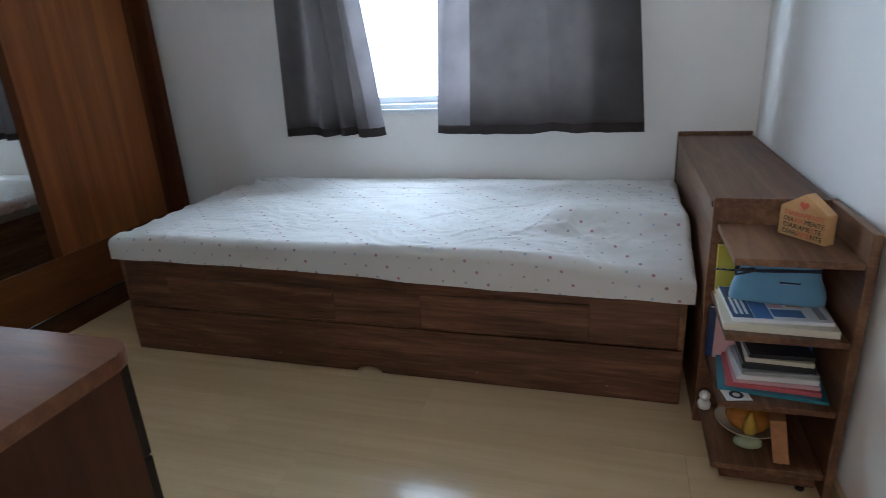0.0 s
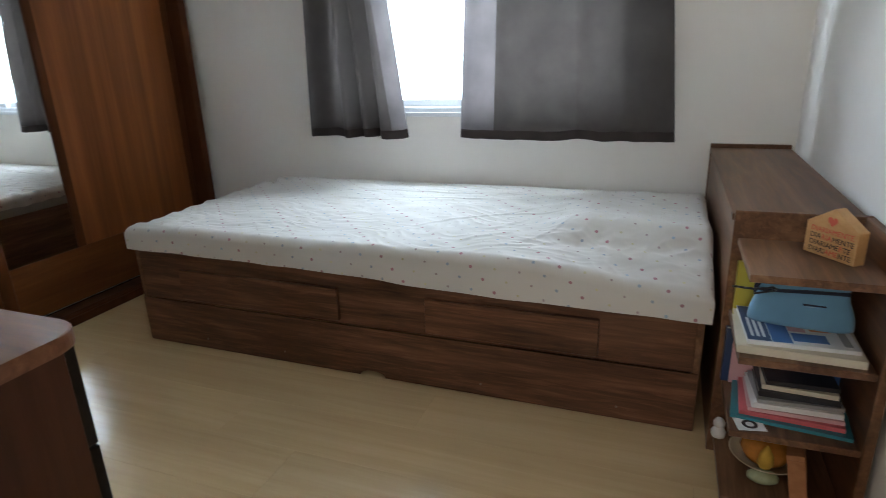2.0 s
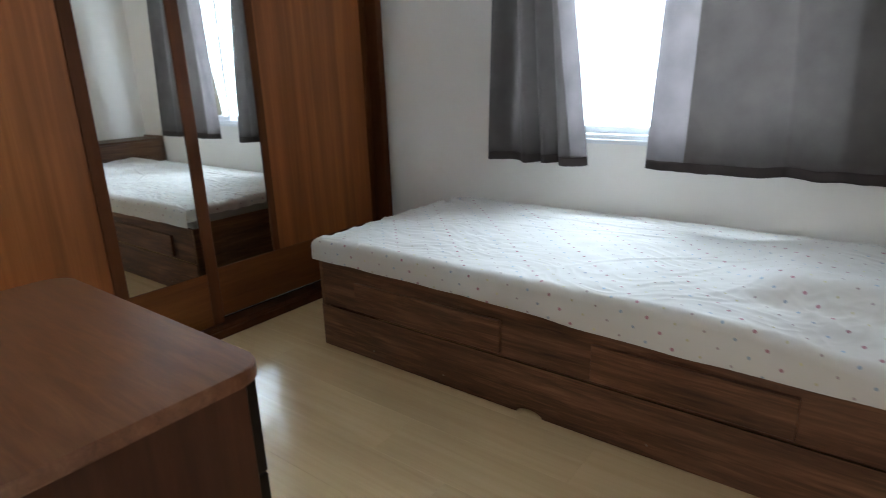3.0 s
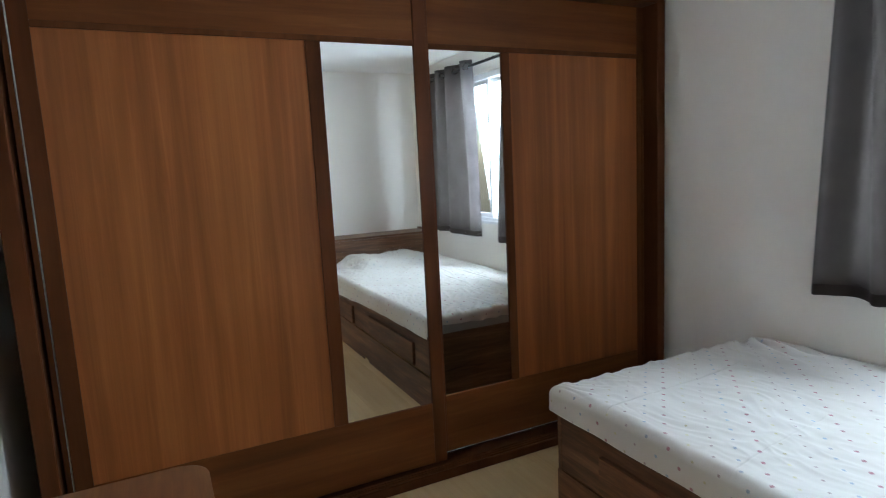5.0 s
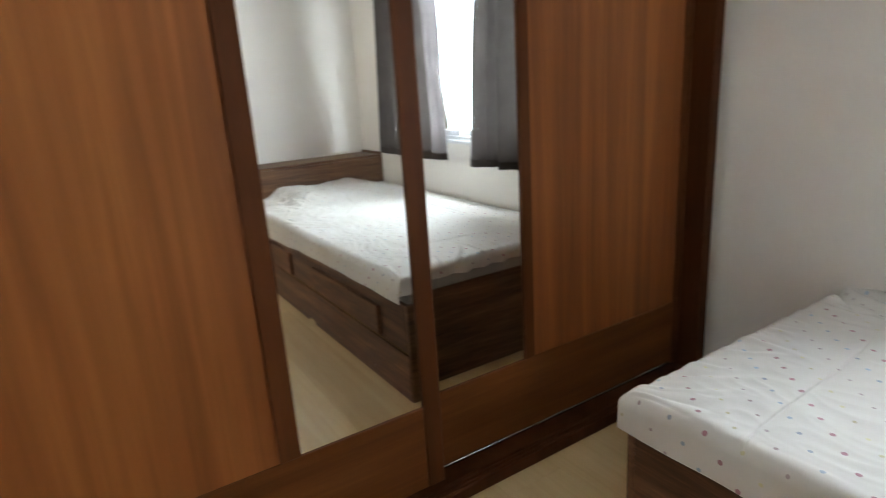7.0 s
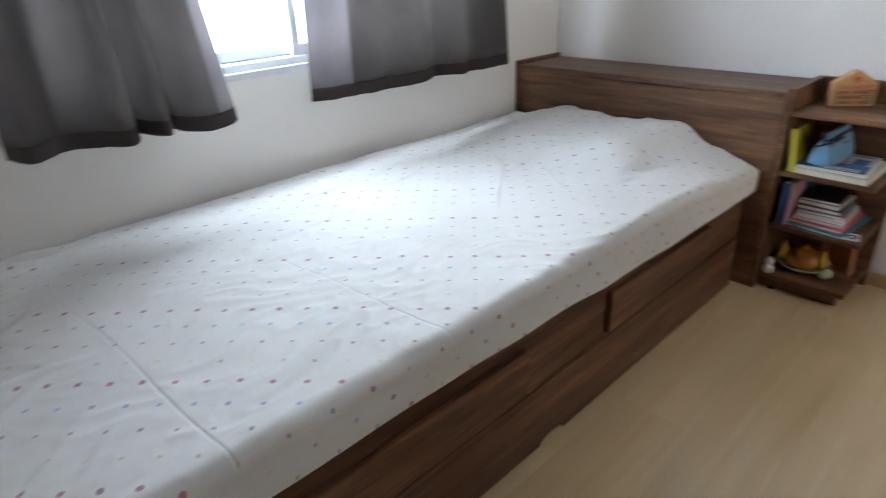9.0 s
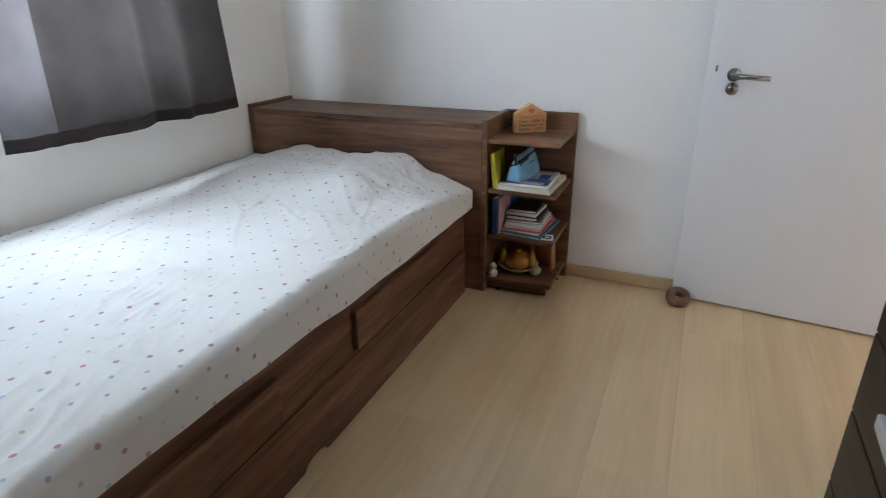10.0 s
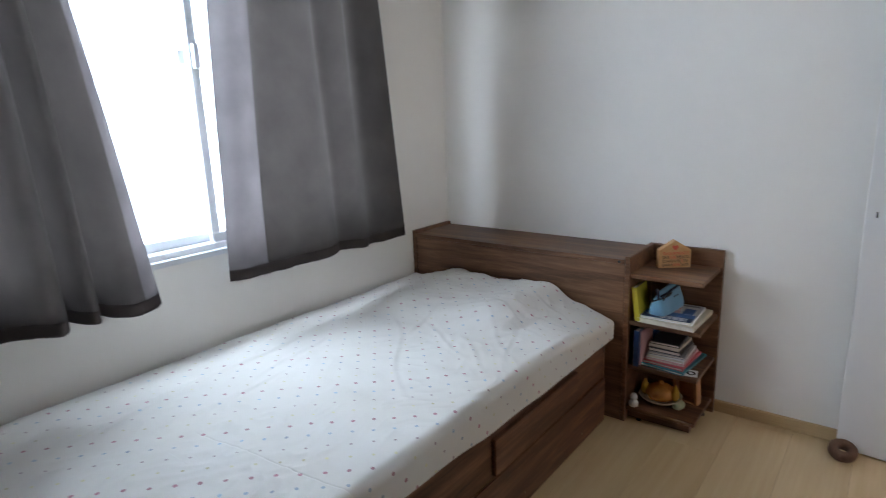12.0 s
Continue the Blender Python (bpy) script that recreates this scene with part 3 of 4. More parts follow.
def fitted_sheet():
    """One sheet over mattress and pillow: the top folds over rounded edges into skirts."""
    x0, x1, y0, y1, top = -2.692, -0.358, -1.176, -0.025, 0.555
    wide = 1.034
    rad = 0.035
    FOLDS = ((-2.44, -0.10, 0.0030, -0.25), (-2.02, -0.16, 0.0012, -0.62))
    bm = bmesh.new()
    uvs = bm.loops.layers.uv.new("UVMap")

    def fold(s, lo, hi):
        """Place and drop for a length s taken across, from below one edge to below the other."""
        q = rad * math.pi / 2
        if s < lo + rad:
            d = lo + rad - s
            a = min(d, q) / rad
            return lo + rad - rad * math.sin(a), rad * (1 - math.cos(a)) + max(0, d - q)
        if s > hi - rad:
            d = s - hi + rad
            a = min(d, q) / rad
            return hi - rad + rad * math.sin(a), rad * (1 - math.cos(a)) + max(0, d - q)
        return s, 0.0

    def spot(u, v):
        x, du = fold(u, x0, x1)
        y, dv = fold(v, y0, y1)
        y *= wide
        t = max(du, dv)
        z = top
        # pillow under the sheet at the head end
        px = smooth01(-1.02, -0.78, x)
        py = smooth01(-1.03, -0.88, y) * (1 - smooth01(-0.40, -0.06, y))
        z += 0.056 * px * py
        z += 0.014 * px * math.exp(-((y + 0.85) / 0.09) ** 2) - 0.016 * px * math.exp(-((y + 0.62) / 0.14) ** 2)
        # the front corner at the head and the wall side sink
        z -= 0.050 * smooth01(-0.95, -0.50, x) * (1 - smooth01(-1.22, -1.02, y))
        z -= 0.010 * smooth01(-0.42, -0.03, y)
        z -= 0.015 * (1 - smooth01(-2.69, -2.45, x))
        p = Vector((x * 3.1, y * 3.1, 0.3))
        w = 0.007 * noise.noise(p) + 0.004 * noise.noise(p * 3.3)
        # creases: soft ridges that run down from the pillow and across the middle
        for cx, cy, ang, ln, amp in ((-0.93, -0.95, 0.9, 0.24, 0.006), (-0.80, -0.98, 1.3, 0.20, 0.006), (-1.25, -0.72, 0.8, 0.34, 0.007), (-0.60, -0.75, 2.0, 0.22, 0.005),
                                     (-1.70, -0.30, 0.1, 0.32, 0.006), (-1.85, -0.52, 0.15, 0.28, 0.006), (-0.98, -1.05, 0.55, 0.16, 0.007), (-1.08, -0.80, 1.15, 0.20, 0.006), (-0.70, -1.02, 1.75, 0.14, 0.007), (-0.56, -0.98, 1.45, 0.16, 0.006), (-1.02, -0.62, 0.35, 0.16, 0.005), (-1.14, -1.00, 0.95, 0.13, 0.006), (-0.48, -0.60, 1.50, 0.30, 0.005),
                                     (-1.50, -0.42, 0.3, 0.3, 0.005), (-2.05, -0.35, 0.2, 0.2, 0.005)):
            dx, dy = x - cx, y - cy
            al = dx * math.cos(ang) + dy * math.sin(ang)
            ac = -dx * math.sin(ang) + dy * math.cos(ang) + 0.02 * math.sin(9 * al)
            w += 0.36 * amp * math.exp(-(al / ln) ** 2) * (math.exp(-(ac / 0.013) ** 2) - 0.6 * math.exp(-((ac + 0.018) / 0.012) ** 2))
        # gathers that the elastic pulls in from the foot end
        if x < x0 + 0.45:
            for k in range(11):
                gy = -1.14 + 0.105 * k
                ang = 0.75 - 0.15 * k + 0.25 * math.sin(2.7 * k)
                ln = 0.10 + 0.05 * math.sin(1.9 * k + 1) + (0.10 if k > 7 else 0.0)
                dx, dy = x - x0 - 0.05, y - gy
                al = dx * math.cos(ang) + dy * math.sin(ang)
                ac = -dx * math.sin(ang) + dy * math.cos(ang) + 0.012 * math.sin(17 * al + k)
                w += 0.0046 * math.exp(-(al / ln) ** 2) * (math.exp(-(ac / 0.014) ** 2) - 0.7 * math.exp(-((ac - 0.024) / 0.015) ** 2))
        # pressed folds across the bed
        for fx, slant, deep, y_end in FOLDS:
            f = (x - fx - slant * (y + 0.6) - 0.010 * math.sin(7 * y)) / 0.0024
            w -= deep * math.exp(-f * f) * (1 - smooth01(y_end - 0.1, y_end, y)) * (0.8 + noise.noise(Vector((fx, y * 4, 0.2))))
        q = Vector((x * 7.0 + 0.8 * noise.noise(p * 1.3), y * 16.0 + 3.0 * noise.noise(p * 0.9), 1.7))
        w += 0.0020 * (1 - abs(noise.noise(q * 1.5)) * 2.2) * (0.35 + smooth01(-0.2, 0.35, noise.noise(p * 0.8)))
        w += 0.005 * px * noise.noise(Vector((x * 9.0, y * 9.0, 4.1))) + 0.0025 * px * (0.5 - abs(noise.noise(Vector((x * 13.0 + y * 5.0, y * 11.0, 2.2)))) * 2)
        crumple = smooth01(-1.15, -0.85, x) * math.exp(-((y + 0.98) / 0.13) ** 2)
        cr = Vector((x * 9.0 + 2.5 * y, y * 10.0 - 3.0 * x, 3.3))
        w += 0.011 * crumple * (0.35 - abs(noise.noise(cr + 0.5 * Vector((noise.noise(cr * 0.7), noise.noise(cr * 0.7 + Vector((5, 1, 2))), 0)))) * 1.6)
        w += smooth01(x1 - 0.10, x1 - 0.02, x) * 0.008 * noise.noise(Vector((y * 13.0, x * 6.0, 0.9)))
        z += w * (1 - smooth01(0.0, 0.05, t))
        z -= t
        # gathers at the foot end and loose folds at the head end
        g = smooth01(0.015, 0.09, du) if u < -1 else 0.0
        if g > 0:
            x += 0.013 * g * math.sin(46 * y + 2 * math.sin(9 * y)) + 0.014 * g + 0.008 * g * noise.noise(Vector((y * 20, z * 14, 0.4)))
        flat = 1 - smooth01(0.0, 0.03, t)
        for cy, reach, amp in ((-0.03, 0.46, 0.030), (-1.20, 0.30, 0.007)):
            dx, dy = x - (x0 - 0.03), y - cy
            rr = math.hypot(dx, dy)
            ang = math.atan2(dy, dx) + 0.25 * noise.noise(Vector((x * 5, y * 5, 7.7)))
            ray = abs(math.sin(8.5 * ang + 1.2 * math.sin(3 * ang)))
            z += flat * amp * (ray - 0.6) * smooth01(0.03, 0.12, rr) * (1 - smooth01(0.10, reach, rr))
        rib = 1 - smooth01(x0 + 0.03, x0 + 0.15, x)
        z += flat * rib * 0.0026 * math.sin(36 * y + 2.2 * math.sin(8 * y) + 14 * (x - x0) * (1 if y < -0.55 else -1))
        k = smooth01(0.03, 0.12, dv) if v < -0.6 else 0.0
        if k > 0:
            y += 0.003 * k * math.sin(11 * x + 2 * math.sin(4 * x))
        floor_z = 0.446 - 0.041 * smooth01(-2.3, -0.6, x) + 0.003 * math.sin(7 * x + math.sin(13 * x)) if v < -0.6 else 0.452
        if u < x0 + rad and du > dv:
            floor_z = 0.478 + 0.008 * noise.noise(Vector((y * 6, 0.3, 1.1)))
        return (x, y / wide, max(z, floor_z)), (u, v)

    skirt = 0.13
    us = [x0 - skirt + (x1 + 0.05 - x0 + skirt) * i / 600 for i in range(601)]
    us = sorted(us + [fx + 0.0012 * k + 0.0003 for fx, *_ in FOLDS for k in range(-72, 73)])
    vs = [y0 - 0.20 + (y1 + 0.05 - y0 + 0.20) * j / 350 for j in range(351)]
    grid, key = [], {}
    for v in vs:
        row = []
        for u in us:
            p, w = spot(u, v)
            vert = bm.verts.new(p)
            key[vert] = w
            row.append(vert)
        grid.append(row)
    for j in range(len(vs) - 1):
        for i in range(len(us) - 1):
            f = bm.faces.new((grid[j][i], grid[j][i + 1], grid[j + 1][i + 1], grid[j + 1][i]))
            for lp in f.loops:
                lp[uvs].uv = key[lp.vert]
    me = bpy.data.meshes.new("fitted_sheet")
    bm.to_mesh(me)
    bm.free()
    me.materials.append(SHEET)
    me.shade_smooth()
    return tagged(new("fitted_sheet", me), "rumpled white cotton fitted sheet with small coloured dots", "bed sheet")


fitted_sheet()

# ---- headboard chest with open corner shelves ----
HT = 0.760
head = thing("headboard", (-0.2, -0.75, 0), "walnut headboard chest with open corner shelves", "headboard")
HX = -0.338
part("front_panel", box(bmesh.new(), HX, HX + 0.02, -1.208, -0.03, 0.0, HT - 0.022, 0.002), HEADWOOD, head)
part("top", box(bmesh.new(), HX - 0.006, -0.018, -1.207, -0.03, HT - 0.02, HT, 0.003, 2), HEADWOOD, head)
part("end_panel", box(bmesh.new(), HX - 0.004, -0.018, -0.029, -0.006, 0.0, HT + 0.016, 0.002), HEADWOOD, head)
part("back_panel", box(bmesh.new(), -0.034, -0.018, -1.207, -0.03, 0.0, HT - 0.022), HEADWOOD, head)
part("divider", box(bmesh.new(), HX - 0.002, -0.018, -1.230, -1.2085, 0.0, HT + 0.014, 0.002), HEADWOOD, head)
part("wall_panel", box(bmesh.new(), -0.040, -0.018, -1.536, -1.2305, 0.0, HT + 0.014, 0.002), HEADWOOD, head)
for z in (0.679, 0.465, 0.259, 0.055):
    part("shelf", box(bmesh.new(), HX + 0.012, -0.0405, -1.527, -1.2305, z, z + 0.019, 0.002), HEADWOOD, head)
part("plinth", box(bmesh.new(), HX + 0.045, -0.05, -1.500, -1.2305, 0.008, 0.0545), HEADWOOD, head)
part("foot", tube(bmesh.new(), (-0.085, -1.500, 0), (-0.085, -1.500, 0.008), 0.012, 14), BLACKP, head)
part("foot", tube(bmesh.new(), (HX + 0.05, -1.28, 0), (HX + 0.05, -1.28, 0.008), 0.012, 14), BLACKP, head)
part("screw_cap", tube(bmesh.new(), (HX - 0.007, -1.185, HT - 0.010), (HX - 0.005, -1.185, HT - 0.010), 0.006, 12), BLACKP, head)

# ---- house sign ----
PINE = wood("pale_pine_block", (0.50, 0.27, 0.10), (0.60, 0.34, 0.14), (0.66, 0.41, 0.19), (18, 2, 18), 0.5, 0.5, 0.1)
RED = painted("red_ink", (0.62, 0.11, 0.06), 0.6)
INK = painted("black_ink", (0.03, 0.022, 0.018), 0.6)
HOUSE = pose(-0.128, -1.348, 0.6985, 0, 0, -53)
house = thing("house_sign", (-0.128, -1.348, 0.6985), "small wooden house-shaped block with printed words", "sign")
hw, hh, roof, ht = 0.070, 0.080, 0.124, 0.034
bm = bmesh.new()
out = [(-hw, 0), (hw, 0), (hw, hh), (0, roof), (-hw, hh)]
fr = [bm.verts.new((x, -ht / 2, z)) for x, z in out]
bk = [bm.verts.new((x, ht / 2, z)) for x, z in out]
bm.faces.new(fr)
bm.faces.new(bk[::-1])
for i in range(5):
    j = (i + 1) % 5
    bm.faces.new((fr[i], bk[i], bk[j], fr[j]))
bmesh.ops.bevel(bm, geom=bm.edges[:], offset=0.0015, segments=1, affect="EDGES")
bmesh.ops.transform(bm, matrix=HOUSE, verts=bm.verts)
part("block", bm, PINE, house)


def lettering(text, size, m, material, parent):
    """Words as a flat mesh in Blender's own font; returns the width."""
    cu = bpy.data.curves.new("words", "FONT")
    cu.body, cu.size, cu.align_x, cu.extrude, cu.resolution_u = text, size, "LEFT", 0.0004, 2
    tmp = new("words", cu)
    bpy.context.view_layer.update()
    me = bpy.data.meshes.new_from_object(tmp.evaluated_get(bpy.context.evaluated_depsgraph_get()))
    width = max(v.co.x for v in me.vertices)
    bpy.data.objects.remove(tmp)
    bm = bmesh.new()
    bm.from_mesh(me)
    bmesh.ops.transform(bm, matrix=m, verts=bm.verts)
    part("lettering", bm, material, parent)
    return width


for line, red in enumerate(("DIARIAMENTE", "RIA", "E", "AME")):
    z = 0.060 - 0.0175 * line
    text = "DIARIAMENTE"
    at = 8 if red == "E" else text.index(red)
    x = -0.055
    for piece, mat in ((text[:at], INK), (red, RED), (text[at + len(red):], INK)):
        if piece:
            x += lettering(piece, 0.0182, HOUSE @ pose(x, -ht / 2 - 0.0006, z, 90, 0, 0), mat, house) + 0.0014
bm = bmesh.new()
heart = []
for k in range(28):
    a = 2 * math.pi * k / 28
    heart.append((0.00085 * 16 * math.sin(a) ** 3, 0.00085 * (13 * math.cos(a) - 5 * math.cos(2 * a) - 2 * math.cos(3 * a) - math.cos(4 * a))))
f = bm.faces.new([bm.verts.new((x, -ht / 2 - 0.0008, 0.092 + z)) for x, z in heart])
bmesh.ops.transform(bm, matrix=HOUSE, verts=bm.verts)
part("heart", bm, RED, house, "printed red heart")

# ---- books and small things on the shelves ----
PAPER = painted("book_pages", (0.66, 0.61, 0.52), 0.85, 0.06, 60, 0.3, 400)
COVERS = {
    "white": painted("white_cover", (0.72, 0.72, 0.70), 0.35), "navy": painted("navy_cover", (0.02, 0.045, 0.12), 0.3),
    "red": painted("coral_cover", (0.55, 0.11, 0.12), 0.35), "teal": painted("teal_cover", (0.03, 0.22, 0.27), 0.35),
    "black": painted("black_cover", (0.02, 0.02, 0.024), 0.35), "grey": painted("grey_cover", (0.30, 0.30, 0.30), 0.4),
    "pink": painted("pink_cover", (0.62, 0.36, 0.36), 0.4), "yellow": painted("yellow_cover", (0.46, 0.38, 0.03), 0.4),
    "cream": painted("cream_cover", (0.60, 0.54, 0.42), 0.45), "blue": painted("blue_cover", (0.05, 0.14, 0.36), 0.35),
    "orange": painted("orange_cover", (0.62, 0.24, 0.10), 0.4),
}


def book(w, d, h, m, cover, label, print_colour=None, group="books on the shelf"):
    """A lying book: two cover boards and a spine round a block of pages."""
    at = m.translation
    b_ = thing("book", at, label, "book", group)
    t = min(0.002, h * 0.2)
    bm = box(bmesh.new(), -w / 2, w / 2, -d / 2, d / 2, 0, t)
    box(bm, -w / 2, w / 2, -d / 2, d / 2, h - t, h)
    box(bm, -w / 2, -w / 2 + t, -d / 2, d / 2, t, h - t)
    bmesh.ops.transform(bm, matrix=m, verts=bm.verts)
    c = part("cover", bm, COVERS[cover], b_)
    bm = box(bmesh.new(), -w / 2 + t, w / 2 - 0.003, -d / 2 + 0.003, d / 2 - 0.003, t, h - t)
    bmesh.ops.transform(bm, matrix=m, verts=bm.verts)
    part("page_block", bm, PAPER, b_)
    if print_colour:
        for a0, a1, c0, c1 in ((-0.38, 0.38, 0.05, 0.30), (-0.30, 0.20, -0.36, -0.28)):
            bm = box(bmesh.new(), w * a0, w * a1, d * c0, d * c1, h, h + 0.0005)
            bmesh.ops.transform(bm, matrix=m, verts=bm.verts)
            part("cover_print", bm, COVERS[print_colour], c)
    return b_


def stack(x, y, z, rows):
    for w, d, h, dx, dy, turn, cover, ink, label in rows:
        book(w, d, h, pose(x + dx, y + dy, z, 0, 0, turn), cover, label, ink)
        z += h + 0.0004
    return z


top2 = stack(-0.190, -1.388, 0.4845, (
    (0.235, 0.27, 0.020, 0.00, 0.000, 88, "cream", None, "large cream paperback book lying flat on the shelf"),
))
# magazine with a navy title band and a colourful cover picture
MAG = pose(-0.190, -1.378, top2, 0, 0, 92)
magazine = book(0.215, 0.24, 0.010, MAG, "white", "white magazine with navy title band lying on a book")
front_cover = magazine.children[0]
for w0, w1, d0, d1, colour in ((-0.100, 0.104, 0.066, 0.119, "navy"), (-0.100, 0.104, 0.020, 0.064, "blue"), (-0.030, 0.060, -0.020, 0.018, "pink"), (-0.085, -0.040, -0.060, 0.016, "blue"),
                               (-0.020, 0.070, -0.075, -0.030, "orange"), (-0.090, 0.100, -0.108, -0.090, "grey")):
    bm = box(bmesh.new(), w0, w1, d0, d1, 0.010, 0.0105)
    bmesh.ops.transform(bm, matrix=MAG, verts=bm.verts)
    part("cover_print", bm, COVERS[colour], front_cover)
for k in range(3):
    bm = box(bmesh.new(), -0.080, 0.090 - 0.03 * k, 0.076 + 0.013 * k, 0.083 + 0.013 * k, 0.0105, 0.0109)
    bmesh.ops.transform(bm, matrix=MAG, verts=bm.verts)
    part("title_bar", bm, COVERS["white"], front_cover)
top2 += 0.0108
stack(-0.180, -1.385, 0.2785, (
    (0.195, 0.27, 0.009, 0.005, 0.000, 84, "teal", "white", "teal picture book at the bottom of a stack"),
    (0.175, 0.235, 0.012, 0.005, 0.005, 86, "red", "pink", "coral red book in a stack"),
    (0.165, 0.215, 0.010, 0.010, 0.008, 89, "pink", None, "pale pink book in a stack"),
    (0.160, 0.205, 0.014, 0.010, 0.010, 91, "white", None, "white paperback in a stack of books"),
    (0.150, 0.195, 0.010, 0.014, 0.012, 94, "grey", None, "grey book in a stack"),
    (0.140, 0.185, 0.016, 0.016, 0.018, 90, "black", None, "thick black notebook in a stack"),
    (0.135, 0.170, 0.013, 0.020, 0.022, 87, "cream", None, "cream paperback in a stack"),
    (0.125, 0.165, 0.012, 0.020, 0.024, 92, "black", None, "small black notebook on top of a stack"),
))
# upright books behind the lying ones
for x, y, w, h, cover, lab in ((-0.305, -1.2445, 0.022, 0.165, "navy", "navy hardback standing against the shelf side"), (-0.265, -1.246, 0.026, 0.160, "pink", "pale pink book standing upright on the shelf"), (-0.095, -1.2455, 0.024, 0.17, "blue", "blue book standing upright on the shelf")):
    book(0.15 if cover != "navy" else 0.05, h, w, pose(x + (0.03 if cover != "navy" else 0), y - 0.012, 0.2785 + h / 2, 90, 0, 0), cover, lab)
book(0.13, 0.15, 0.022, pose(-0.255, -1.244, 0.4845 + 0.0755, 82, 0, 0), "yellow", "bright yellow book leaning against the shelf side")

# blue pencil case
BLUEC = cloth("light_blue_canvas", (0.16, 0.36, 0.52), 0.0, 700, 0.3)
case = thing("pencil_case", (-0.19, -1.345, top2), "light blue canvas pencil case with dark zip", "pencil case")
CASE = pose(-0.175, -1.345, top2 + 0.0015, 0, 0, -6)
bm = bmesh.new()
n, rows_ = 36, 12
loops = []
for j in range(rows_ + 1):
    t = j / rows_
    z = 0.105 * t
    hx = 0.118 - 0.016 * t + 0.004 * math.sin(6 * t)
    hy = 0.040 * (1 - t ** 1.6) + 0.004
    ring = []
    for i in range(n):
        a = 2 * math.pi * i / n
        ca, sa = math.cos(a), math.sin(a)
        x = hx * math.copysign(abs(ca) ** 0.45, ca)
        y = hy * math.copysign(abs(sa) ** 0.6, sa)
        k = 0.005 * noise.noise(Vector((x * 22, y * 22, z * 22)))
        ring.append(bm.verts.new((x + k, y + k, max(0, z + 0.006 * math.sin(14 * x) * t))))
    loops.append(ring)
for one, two in zip(loops, loops[1:]):
    for i in range(n):
        bm.faces.new((one[i], one[(i + 1) % n], two[(i + 1) % n], two[i]))
bm.faces.new(loops[0][::-1])
bm.faces.new(loops[-1])
bmesh.ops.transform(bm, matrix=CASE, verts=bm.verts)
part("bag", bm, BLUEC, case, "", True)
cu_pts = [(-0.112 + 0.05 * math.sin(k * 0.45), -0.03 + 0.012 * k * 0.3 * math.cos(k * 0.6), 0.102 - 0.006 * abs(k - 5)) for k in range(11)]
bm = bmesh.new()
for a, b_ in zip(cu_pts, cu_pts[1:]):
    tube(bm, a, b_, 0.003, 8)
bmesh.ops.transform(bm, matrix=CASE, verts=bm.verts)
part("cord", bm, BLACKP, case, "dark draw cord", True)
NAVY = painted("navy_zip_tape", (0.012, 0.018, 0.04), 0.7)
bm = bmesh.new()
for k in range(16):
    x0, x1 = -0.098 + 0.196 * k / 16, -0.098 + 0.196 * (k + 1) / 16
    za, zb = 0.088 + 0.006 * math.sin(14 * x0), 0.088 + 0.006 * math.sin(14 * x1)
    box(bm, x0, x1, -0.020, -0.006, min(za, zb) - 0.003, max(za, zb) + 0.003)
bmesh.ops.transform(bm, matrix=CASE, verts=bm.verts)
part("zip", bm, NAVY, case, "dark navy zip")
bm = box(bmesh.new(), -0.112, -0.090, -0.030, -0.024, 0.062, 0.112, 0.003, 2)
bmesh.ops.transform(bm, matrix=CASE @ pose(0, 0.004, 0, -14, 0, 0), verts=bm.verts)
part("pull_loop", bm, NAVY, case)
bm = box(bmesh.new(), 0.0, 0.052, -0.0385, -0.034, 0.034, 0.052, 0.001)
bmesh.ops.transform(bm, matrix=CASE @ pose(0, 0.003, 0.004, -8, 0, 0), verts=bm.verts)
tag_ = part("name_tag", bm, NAVY, case, "small dark sewn name tag")
bm = box(bmesh.new(), 0.010, 0.042, -0.0392, -0.0384, 0.040, 0.046)
bmesh.ops.transform(bm, matrix=CASE @ pose(0, 0.003, 0.004, -8, 0, 0), verts=bm.verts)
part("tag_print", bm, COVERS["white"], tag_)

# white patterned card over the edge of the lower shelf
card = thing("card", (-0.275, -1.50, 0.2785), "small white card with a dark ring motif on the shelf edge", "card")
CARD = pose(-0.275, -1.49, 0.279, 0, 0, 12)
bm = box(bmesh.new(), -0.034, 0.034, -0.026, 0.026, 0, 0.0012)
bmesh.ops.transform(bm, matrix=CARD, verts=bm.verts)
part("sheet", bm, COVERS["white"], card)
bm = bmesh.new()
for k in range(24):
    a, b_ = 2 * math.pi * k / 24, 2 * math.pi * (k + 1) / 24
    vs4 = [bm.verts.new((r * math.cos(q), r * math.sin(q), 0.0016)) for r, q in ((0.010, a), (0.019, a), (0.019, b_), (0.010, b_))]
    bm.faces.new(vs4)
bmesh.ops.transform(bm, matrix=CARD, verts=bm.verts)
part("ring_print", bm, INK, card)

